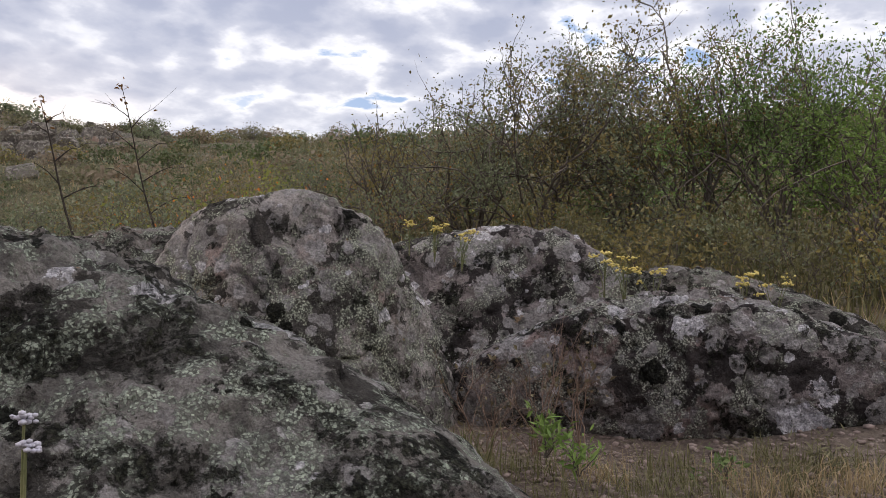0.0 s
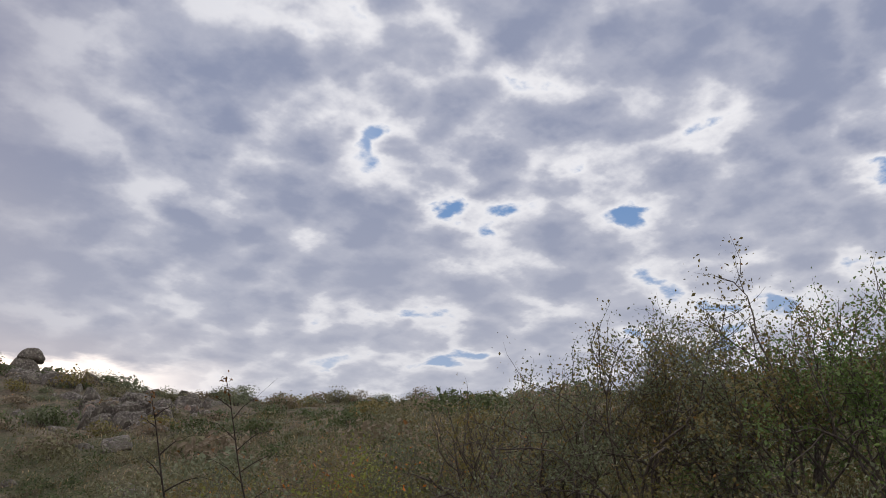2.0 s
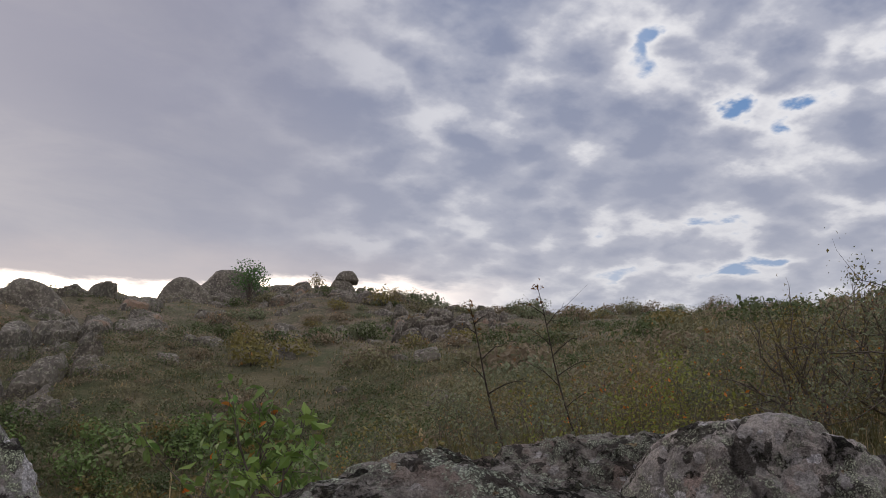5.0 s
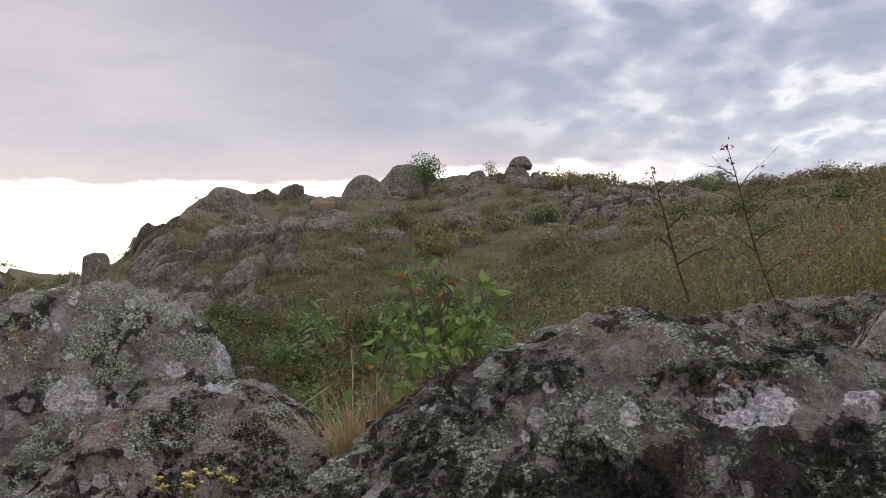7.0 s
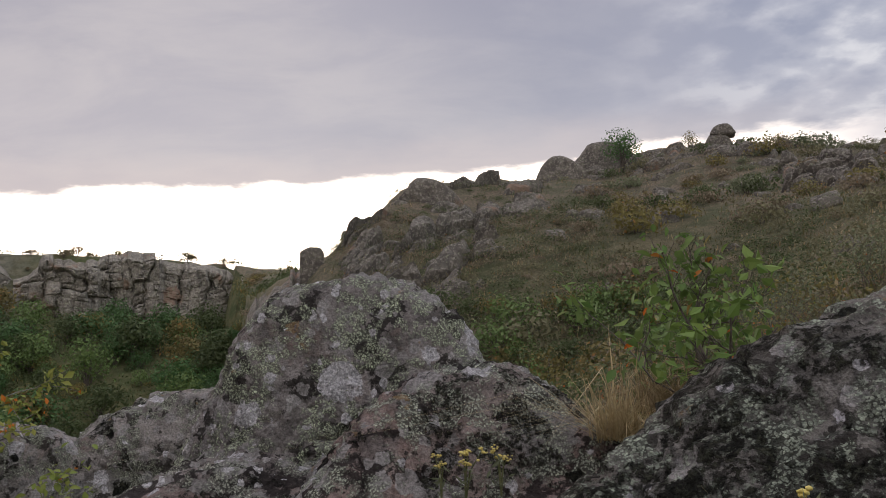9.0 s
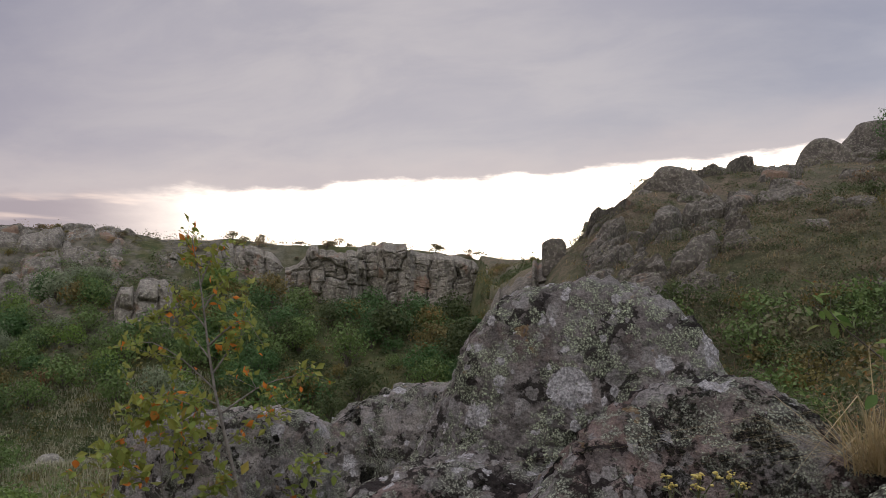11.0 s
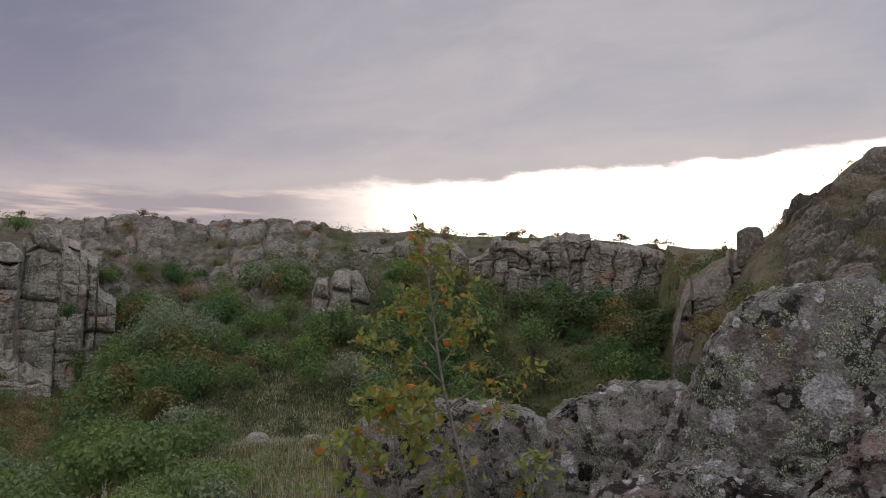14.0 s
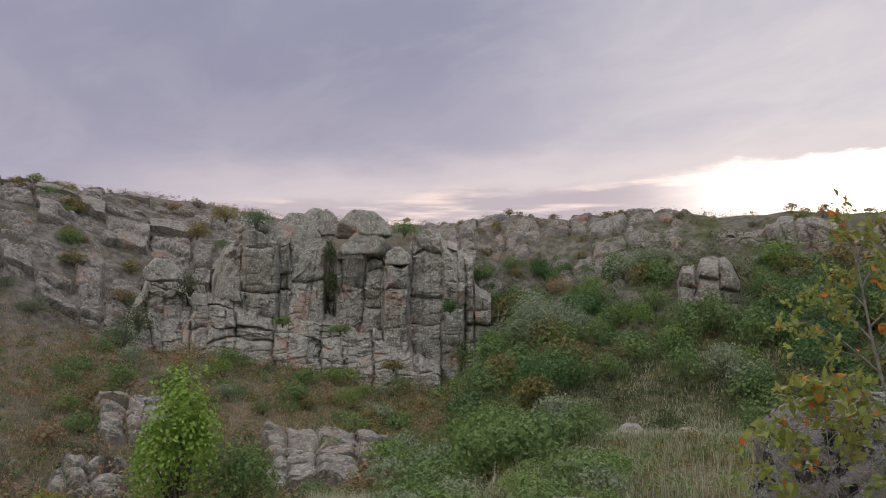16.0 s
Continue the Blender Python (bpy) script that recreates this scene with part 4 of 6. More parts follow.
heath("valley_scrub", "dark scrub on the slope under the rim", 541, 170, patch(32, 54, 78, 98), 1.8, 1.0, LEAF_GREEN, 0.15, 64)
heath("rim_scrub", "low dark scrub on the far plateau", 530, 380, patch(8, 40, 101, 150), 1.7, 0.7, SCRUB_DULL, 0.15, 46)
heath("rim_scrub", "low dry scrub along the canyon rim", 525, 420, patch(12, 84, 100, 120), 1.6, 0.7, SCRUB_BROWN, 0.15, 46)

# ---- wood in the valley ----
# darker plants at this end, with part of its shadow put into leaf colour
models = [clump("valley_bush", lab, 40 + i, 3.4, 2.9, m, 1050, 0.18, heads=10, low=0.2) for i, (m, lab) in enumerate((
    (LEAF_DEEP, "dense deep green bush in the canyon bottom"), (LEAF_GREEN, "green bush in the canyon bottom"), (SHRUB_DARK, "dark green bush in the canyon bottom"),
    (SHRUB_DARK, "dark green bush in the canyon bottom"), (LEAF_GREEN, "green bush in the canyon bottom"), (LEAF_DEEP, "dense deep green bush in the canyon bottom"),
    (LEAF_DEEP, "dense deep green bush in the canyon bottom"), (SHRUB_DARK, "dark green bush in the canyon bottom"), (LEAF_OLIVE, "olive bush in the canyon bottom")))]


def wood_top(az):
    if 33.6 < az < 38.6:
        return 0.4
    return 2.3 if az < 26 else 2.3 + min((az - 26) / 6, 1) * 2.0


scatter(models, spots_in(104, 9, 31, 46, 92, 0.25, wood_top, 2.4), rng, "bushes in the canyon bottom", 0.6, 1.5)
models = [clump("valley_bush", lab, 440 + i, 3.4, 2.9, m, 1050, 0.18, heads=10, low=0.2) for i, (m, lab) in enumerate((
    (LEAF_GREEN, "green bush in the canyon bottom"), (WILLOW, "pale grey green willow bush in the canyon bottom"), (LEAF_LIGHT, "fresh green bush in the canyon bottom"), (LEAF_GREEN, "green bush in the canyon bottom"), (LEAF_DEEP, "dense deep green bush in the canyon bottom"),
    (LEAF_GREEN, "green bush in the canyon bottom"), (LEAF_DEEP, "dense deep green bush in the canyon bottom"), (LEAF_OLIVE, "olive bush in the canyon bottom")))]
scatter(models, spots_in(100, 30, 53, 46, 92, 0.25, wood_top, 2.4, lambda az, r: az > 34 and r < 66 - 0.9 * abs(az - 41)), rng, "bushes in the canyon bottom", 0.6, 1.4)
scatter([copy_thing(m, Matrix()) for m in models], spots_in(66, 30, 53, 74, 99, 0.25, wood_top, 2.2), rng, "bushes in the canyon bottom", 0.45, 1.05)
models = [clump("meadow_bush", lab, 50 + i, 3.2, 2.2, m, 1150, 0.15) for i, (m, lab) in enumerate((
    (LEAF_GREEN, "round green bush at the foot of the cliff"), (WILLOW, "pale grey green bush on the canyon floor"), (LEAF_GREEN, "green bush on the canyon floor"), (LEAF_LIGHT, "fresh green bush on the canyon floor")))]
scatter(models, spots_in(34, 45, 58, 32, 54, 0.2, lambda az: -5.0, 2.0), rng, "bushes on the canyon floor", 0.8, 1.4)
scatter([copy_thing(m, Matrix()) for m in models], spots_in(34, 43, 60, 17, 34, 0.3, lambda az: -8.0, 1.6), rng, "bushes below the viewpoint", 0.45, 0.8)
scatter([copy_thing(m, Matrix()) for m in models], spots_in(40, 47, 84, 58, 75, 0.2, lambda az: -2.0, 2.0), rng, "bushes below the cliff", 0.5, 1.0)
models = [clump("slope_bush", lab, 56 + i, 2.6, 1.6, m, 620, 0.165) for i, (m, lab) in enumerate((
    (LEAF_OLIVE, "olive bush on the western slope"), (LEAF_RUST, "rusty bush on the western slope"), (LEAF_GREY, "grey green bush on the western slope"), (LEAF_GREEN, "green bush on the western slope")))]
scatter(models, spots_in(40, 57, 84, 36, 70, 0.15, lambda az: -4.0, 1.6), rng, "bushes on the western slope", 0.5, 1.1)
scatter([copy_thing(m, Matrix()) for m in models], spots_in(46, 66, 86, 76, 104, 0.15), rng, "bushes between the western ledges", 0.5, 1.2)
for i, (az, r, w, h, mat, lab) in enumerate(((47.4, 75, 8.0, 5.0, WILLOW, "broad grey green willow at the foot of the cliff"), (45.2, 77, 6.0, 4.2, WILLOW, "grey green willow beside the cliff"), (46.6, 64, 5.6, 4.4, LEAF_DEEP, "round dark green bush in the meadow"),
                                            (41.8, 71, 3.4, 1.6, LEAF_RUST, "low rusty bush at the edge of the meadow"), (45.8, 92, 4.0, 2.4, LEAF_RUST, "rusty brown bush among the green ones"), (52.5, 56, 4.6, 3.4, LEAF_GREEN, "green bush below the cliff"),
                                            (50.2, 48, 4.4, 3.0, LEAF_GREEN, "fresh green bush in the meadow"), (48.0, 42, 3.8, 2.6, LEAF_DEEP, "deep green bush in the meadow"), (39.2, 56, 2.6, 2.2, SHRUB_DARK, "dark bush among the reeds"), (44.6, 45, 3.4, 2.4, LEAF_GREEN, "green bush among the reeds"))):
    standing(clump("valley_bush", lab, 400 + i, w, h, mat, int(420 * w * h / 2.2), 0.15, heads=16, low=0.1), on_land(az, r, 0.2), az * 7)
# on the rims
models = [clump("rim_bush", lab, 64 + i, 1.8, 1.1, m, 280, 0.15) for i, (m, lab) in enumerate((
    (LEAF_OLIVE, "low olive bush on the canyon rim"), (LEAF_RUST, "low rusty bush on the canyon rim"), (DRY_DARK, "low brown bush on the canyon rim")))]
scatter(models, spots_in(120, 9, 84, 97, 112, 0.1), rng, "bushes on the canyon rim", 0.4, 1.2)
# ---- bushes on the hillside ----
models = [clump("hill_bush", lab, 70 + i, 2.2, 1.1, m, 400, 0.125, low=0.0, high=0.5) for i, (m, lab) in enumerate((
    (SHRUB_DARK, "dark green bush on the grassy slope"), (SCRUB_DULL, "low dull green bush on the grassy slope"), (SCRUB_BROWN, "low brown bush on the grassy slope"),
    (LEAF_GREY, "low grey green bush on the grassy slope"), (SCRUB_BROWN, "low dry bush on the grassy slope"), (LEAF_OLIVE, "low olive bush on the grassy slope")))]
scatter(models, spots_in(340, -88, 6, 18, 68, 0.15, None, 2.5, lambda az, r: az > -9 and r > 37), rng, "bushes on the hillside", 0.4, 1.5)
scatter([copy_thing(m, Matrix()) for m in models], spots_in(26, 12.2, 14.8, 50, 98, 0.15, lambda az: 3.6, 1.4), rng, "bushes on the hillside", 0.7, 1.3)
models = [clump("gully_bush", lab, 78 + i, 2.4, 1.6, m, 560, 0.14) for i, (m, lab) in enumerate((
    (LEAF_GREEN, "green bush in the gully"), (SHRUB_DARK, "dark green bush in the gully"), (LEAF_OLIVE, "olive bush in the gully")))]
scatter(models, spots_in(140, -34, 14.5, 13, 40, 0.15, lambda az: 4.5, 1.6), rng, "bushes in the gully", 0.6, 1.1)
# crest line
models = [clump("crest_bush", lab, 84 + i, 2.4, 1.5, m, 900, 0.11, low=0.05) for i, (m, lab) in enumerate((
    (SCRUB_BROWN, "dry brown bush on the crest"), (SCRUB_DULL, "dull olive bush on the crest"), (LEAF_GREY, "grey green bush on the crest"), (SHRUB_DARK, "dark bush on the crest")))]
scatter(models, [on_land(a, smooth_crest, 0.1) for a, smooth_crest in zip(np.linspace(-56, -22, 26) + rng.normal(size=26) * 0.6, rng.uniform(58, 64, 26))], rng, "bushes on the crest", 0.5, 1.0)

# ---- bushes behind the near rocks ----
near_models = [bush("scrub_bush", lab, 600 + i, 1.05, m, 1150, 0.036, stems=8, spread=1.0, forks=3, radius=0.005, off=0.05) for i, (m, lab) in enumerate((
    (LEAF_YELLOW, "yellow green scrub behind the rocks"), (LEAF_OLIVE, "olive scrub behind the rocks"), (LEAF_RUST, "reddish scrub behind the rocks"), (LEAF_GREY, "grey green scrub behind the rocks")))]
scatter(near_models, spots_in(44, -58, -12, 5.6, 14, 0.05), rng, "scrub behind the rocks", 0.6, 1.05)
scatter([copy_thing(m, Matrix()) for m in near_models], spots_in(26, -40, -4, 5.5, 12, 0.05, lambda az: 6.0, 1.0), rng, "scrub behind the rocks", 0.5, 1.0)
scatter([copy_thing(near_models[k], Matrix()) for k in (0, 3, 1, 3)], [on_land(a, r, 0.05) for a, r in ((-34.5, 7.2), (-27.5, 9.6), (-38.5, 7.4), (-36.5, 6.4), (-41.0, 7.0), (-22.5, 10.6), (-33.0, 8.4), (-44.5, 7.8))], rng, "scrub behind the rocks", 0.6, 0.95)
for az, r, k, size in ((36.6, 13.0, 0, 1.25), (38.4, 14.0, 0, 1.1), (35.0, 15.0, 1, 1.3), (78.0, 30.0, 0, 1.6)):
    copy_thing(near_models[k], pose(*on_land(az, r, 0.05), 0, 0, az * 9)).scale = (size,) * 3
standing(bush("weed", "pale green leafy shoots on the slope", 625, 0.75, WILLOW, 420, 0.05, stems=9, spread=0.7, forks=2, radius=0.006, off=0.02, sub=1, category="plant"), on_land(49.0, 13.2, 0.02))
low_models = [bush("low_scrub", lab, 620 + i, 0.6, m, 1500, 0.024, stems=9, spread=1.0, forks=3, radius=0.004, off=0.06) for i, (m, lab) in enumerate((
    (LEAF_GREY, "grey green undergrowth below the thicket"), (DRY_GREEN, "dull dry undergrowth below the thicket"), (LEAF_OLIVE, "olive undergrowth below the thicket")))]
scatter(low_models, spots_in(20, -90, -58, 4.9, 7.0, 0.05), rng, "undergrowth below the thicket", 0.8, 1.3)
THICKET = ((-51.5, 8.2, 1.35, LEAF_OLIVE, 2800, "sparse hawthorn with bare twigs and yellowing leaves"), (-56.5, 7.9, 1.75, LEAF_GREY, 6000, "hawthorn with yellowing leaves and bare twigs"),
           (-61.5, 7.7, 2.0, LEAF_OLIVE, 8000, "tall hawthorn with thinning olive leaves"), (-66.5, 7.9, 2.0, LEAF_GREY, 13000, "grey green hawthorn thicket"),
           (-71.5, 7.6, 2.1, LEAF_OLIVE, 12000, "olive green hawthorn thicket"), (-76.5, 7.4, 1.85, LEAF_GREEN, 12000, "leafy green hawthorn thicket"), (-82, 7.2, 1.6, LEAF_LIGHT, 9000, "fresh green bush beside the thicket"))
for i, (az, d, h, mat, count, lab) in enumerate(THICKET):
    standing(bush("hawthorn_bush", lab, 80 + i, h, mat, int(count * 1.25), 0.028, stems=13, spread=1.0, forks=4, radius=0.016, off=0.06), on_land(az, d))
# bare branch among the scrub
DEAD_WOOD = plain("dead_wood", (0.028, 0.023, 0.020), (0.075, 0.063, 0.054), 30.0)
DEAD_LEAF = leaf_mesh("leaf", foliage("withered_leaf", (0.20, 0.10, 0.04), (0.30, 0.15, 0.05), (0.16, 0.10, 0.05), single=True), 0.6)
# sapling and pear shoot
SAPLING_LEAF, PEAR_LEAF = leaf_mesh("leaf", ONE_SAPLING, 0.62), leaf_mesh("leaf", ONE_PEAR, 0.52)
def sapling(name, label, seed, place, az, height, lean, arms, leaf, rest_mat, size=0.042, radius=0.009, per=30, wood=TWIG):
    """A slender stem with side branches that fork once and carry leaves towards their ends; arms: share of height, sideways reach, rise, reach away."""
    g = np.random.default_rng(seed)
    ob = tagged(new(name), label, "sapling")
    ob.location, ob.rotation_euler = place, (0, 0, radians(az))
    u = np.linspace(0, 1, 9)
    stem = np.stack([lean * u**0.8 * height + 0.008 * np.sin(u * 9), 0.03 * np.sin(u * 4), u * height - 0.08], 1)
    trunk = part("stem", make_mesh("stem", *tube(stem, radius * (1 - 0.8 * u), 6), wood), ob)
    spots = [(stem[-1] + g.normal(size=3) * 0.02, trunk) for _ in range(10)] + [(stem[-2] + (stem[-1] - stem[-2]) * g.random() + g.normal(size=3) * 0.012, trunk) for _ in range(8)]
    for share, reach, rise, away in arms:
        base = np.array([np.interp(share, u, stem[:, k]) for k in range(3)])
        end = base + np.array([reach, away, rise])
        w = np.linspace(0, 1, 6)[:, None]
        arm = base + (end - base) * w + np.array([0, 0, 0.12 * abs(reach)]) * np.sin(w * np.pi) + g.normal(size=(6, 3)) * 0.008 * w
        limb = part("twig", make_mesh("twig", *tube(arm, np.linspace(radius * 0.42, 0.0012, 6), 4), wood), ob)
        for _ in range(4):
            k = g.integers(1, 6)
            side = arm[k] + g.normal(size=3) * [0.09, 0.09, 0.07] + (end - base) * 0.12
            tw = arm[k] + (side - arm[k]) * np.linspace(0, 1, 4)[:, None]
            spray = part("twig", make_mesh("twig", *tube(tw, np.linspace(0.0018, 0.0008, 4), 3), wood), ob)
            spots += [(tw[1] + (tw[3] - tw[1]) * g.random() + g.normal(size=3) * 0.014, spray) for _ in range(per // 3)]
        spots += [(arm[0] + (arm[-1] - arm[0]) * (0.35 + 0.65 * g.random()) + g.normal(size=3) * 0.02, limb) for _ in range(per)]
    spots = [spots[i] for i in g.permutation(len(spots))]
    for p, twig in spots[:300]:
        o = part("leaf", leaf, twig)
        d = Vector(g.normal(size=3)) + Vector((0, 0, 0.1))
        o.rotation_euler = (d.to_track_quat("X", "Z") @ Euler((g.uniform(-0.8, 0.8), 0, 0)).to_quaternion()).to_euler()
        o.location, o.scale = p, (size * g.uniform(0.6, 1.25),) * 3
    if len(spots) > 300:
        rest = np.array([p for p, _ in spots[300:]])
        tagged(part("crown", make_mesh("crown", *leaves(rest, size, g), rest_mat, False), ob), kind="stuff")
    return ob


sapling("dead_sapling", "leaning dark bare sapling with a few withered leaves", 95, on_land(-32.8, 6.6, 0.02), -31, 1.6, -0.28, [(0.55, 0.34, 0.10, 0.0), (0.62, -0.20, 0.16, 0.05), (0.72, 0.20, 0.14, 0.0), (0.85, -0.12, 0.06, 0.0), (0.9, 0.12, 0.08, 0.0)], DEAD_LEAF, LEAF_RUST, 0.034, 0.016, 1, DEAD_WOOD)
sapling("dead_sapling", "thin bare sapling with yellowing leaves", 96, on_land(-37.5, 6.7, 0.02), -34, 1.65, -0.27, [(0.4, 0.30, 0.16, 0.0), (0.5, -0.30, 0.20, 0.0), (0.55, 0.34, 0.14, 0.05), (0.65, 0.26, 0.18, 0.0), (0.7, -0.24, 0.16, 0.0), (0.8, 0.16, 0.16, 0.0), (0.85, -0.16, 0.10, 0.05)], DEAD_LEAF, LEAF_RUST, 0.034, 0.012, 2, DEAD_WOOD)
ARMS = [(0.28, -0.42, 0.10, 0.05), (0.33, 0.22, 0.16, -0.05), (0.38, -0.36, 0.16, -0.08), (0.42, 0.40, 0.16, 0.05), (0.45, -0.30, 0.02, 0.1), (0.50, -0.34, 0.22, -0.05), (0.55, 0.16, 0.20, 0.05), (0.60, -0.22, 0.20, 0.1), (0.64, 0.18, 0.12, -0.1),
        (0.70, -0.16, 0.14, 0.0), (0.76, 0.10, 0.16, 0.05), (0.84, 0.06, 0.17, 0.0), (0.88, -0.05, 0.12, 0.03)]
sapling("sapling", "slender sapling with yellow green and orange leaves", 90, spot(28.2, -11.8, 3.95), 30, 1.36, -0.22, ARMS, SAPLING_LEAF, LEAF_YELLOW, 0.032, 0.012, 40)
LOW_ARMS = [(0.2, -0.30, 0.16, 0.05), (0.3, 0.26, 0.15, -0.05), (0.4, -0.24, 0.22, -0.1), (0.5, 0.20, 0.18, 0.08), (0.6, -0.20, 0.12, 0.05), (0.7, 0.15, 0.14, 0.0), (0.85, -0.08, 0.10, 0.02)]
sapling("sapling", "bushy young shoots with yellow green leaves", 93, spot(33.0, -12.5, 3.9), 30, 0.62, -0.15, LOW_ARMS, SAPLING_LEAF, LEAF_YELLOW, 0.046, 0.006, 34)
sapling("sapling", "short yellow green shoot on the boulder", 94, spot(25.0, -12.5, 3.9), 30, 0.42, 0.05, [(0.4, -0.08, 0.12, 0.0), (0.5, 0.08, 0.12, 0.02), (0.7, -0.06, 0.08, 0.02), (0.8, 0.05, 0.1, 0.0)], SAPLING_LEAF, LEAF_YELLOW, 0.04, 0.005, 8)
standing(bush("pear_shoot", "young wild pear with green and orange leaves", 91, 0.52, LEAF_LIGHT, 460, 0.037, stems=5, spread=0.55, forks=4, radius=0.005, off=0.02, wood=BARK, sub=2, lean=(-0.28, 0.1), single=PEAR_LEAF, droop=0.7), spot(-18.6, -4.6, 2.25))
standing(bush("pear_shoot", "leafy green shoot beside the wild pear", 92, 0.40, LEAF_LIGHT, 300, 0.042, stems=6, spread=0.5, forks=2, radius=0.004, off=0.012, wood=BARK, sub=1, single=PEAR_LEAF, droop=0.5), spot(-20.4, -5, 2.35))


# ---- cliffs ----
def blocks_of(S, T, cuts, rows, seed, warp=0.35, proud=0.35, tilt=0.10, crack=0.5, soft=0.16, rounding=0.25, flat=1.0, worn=0.6, upright=0.7, shear=0.0, bulge=0.25):
    """Joints that part a face into columns (at cuts) of blocks (about rows high): each point's height over the face and its block."""
    g = np.random.default_rng(seed)
    q = np.stack([S.ravel(), T.ravel(), 0 * S.ravel()], 1)
    sw = S + warp * fbm(q * 0.33, 3, 0.55, seed).reshape(S.shape) + shear * (T - T.mean()) * fbm(q * np.array([0.12, 0.02, 1.0]) + 55, 2, 0.5, seed + 3).reshape(S.shape)
    tw = T + warp * 1.1 * fbm(q * 0.33 + 40, 3, 0.55, seed + 1).reshape(S.shape)
    cuts = np.asarray(cuts, float)
    n = len(cuts) - 1
    c = np.clip(np.searchsorted(cuts, sw) - 1, 0, n - 1)
    weight = g.uniform(0.2, 1.0, n + 1) ** upright
    da, db = sw - cuts[c], cuts[c + 1] - sw
    side = np.maximum(np.minimum(da, db), 0)
    strength = np.where(da < db, weight[c], weight[c + 1])
    edge, power, r = side.copy(), strength.copy(), np.zeros(S.shape, int)
    centre = np.zeros(S.shape)
    span = T.max() - T.min()
    for k in range(n):
        w = cuts[k + 1] - cuts[k]
        h = rows * np.clip(w / rows, 0.7, 1.4)
        j = T.min() - h + np.concatenate([[0], np.cumsum(h * g.uniform(0.45, 1.6, int(span / h * 2) + 6))])
        m = c == k
        t = tw[m] + (sw[m] - cuts[k]) * g.normal() * 0.12
        i = np.clip(np.searchsorted(j, t) - 1, 0, len(j) - 2)
        lo, hi = t - j[i], j[i + 1] - t
        d = np.maximum(np.minimum(lo, hi), 0)
        jw = g.uniform(0.05, 1.0, len(j)) ** flat
        pw = np.where(lo < hi, jw[i], jw[i + 1])
        nearer = d < edge[m]
        edge[m], power[m] = np.where(nearer, d, edge[m]), np.where(nearer, pw, power[m])
        r[m], centre[m] = i, t - (j[i] + j[i + 1]) / 2
    size = r.max() + 1
    off, ts, tt = g.normal(size=(n, size)) * proud, g.normal(size=(n, size)) * tilt, g.normal(size=(n, size)) * tilt
    h = off[c, r] * (0.4 + 0.6 * power) + ts[c, r] * (da - db) / 2 + tt[c, r] * centre
    h -= power * (crack * np.exp(-(edge / soft) ** 1.3) + rounding * np.exp(-edge / bulge))
    # smaller joints here and there
    small = np.abs(fbm(q * np.array([0.95, 0.5, 1.0]) + 70, 3, 0.5, seed + 11)).reshape(S.shape)
    level = np.abs(fbm(q * np.array([0.4, 1.1, 1.0]) + 90, 3, 0.5, seed + 12)).reshape(S.shape)
    h -= worn * 0.30 * crack * (np.clip(1 - small * 11, 0, 1) + np.clip(1 - level * 11, 0, 1))
    h += worn * 0.16 * np.round(2.2 * fbm(q * np.array([0.7, 0.6, 1.0]) + 20, 3, 0.5, seed + 13).reshape(S.shape) * 2) / 2
    q3 = q * 0.9
    h += 0.16 * fbm(q3, 4, 0.55, seed + 5).reshape(S.shape)
    chip = np.abs(fbm(q * 1.3 + 9, 3, 0.5, seed + 6)).reshape(S.shape)
    h -= 0.07 * np.clip(1 - chip * 9, 0, 1)
    return h, c * size + r


def cut_up(ob, v, f, ids, mat, least=12):
    """Each block of a face as a part of its own."""
    order = np.argsort(ids, kind="stable")
    starts = np.flatnonzero(np.r_[True, np.diff(ids[order]) != 0])
    for a, b in zip(starts, np.r_[starts[1:], len(order)]):
        if b - a < least:
            continue
        q = f[order[a:b]]
        u, inv = np.unique(q, return_inverse=True)
        part("block", make_mesh("block", v[u], inv.reshape(-1, 4), mat, False), ob)


def grid_faces(nu, nv):
    i, j = np.meshgrid(np.arange(nu - 1), np.arange(nv - 1), indexing="ij")
    return np.stack([i * nv + j, (i + 1) * nv + j, (i + 1) * nv + j + 1, i * nv + j + 1], -1).reshape(-1, 4)


def column_cuts(total, width, seed, lo=0.5, hi=1.6):
    g = np.random.default_rng(seed)
    return np.concatenate([[0], np.cumsum(width * g.uniform(lo, hi, int(total / width * 2) + 6))])


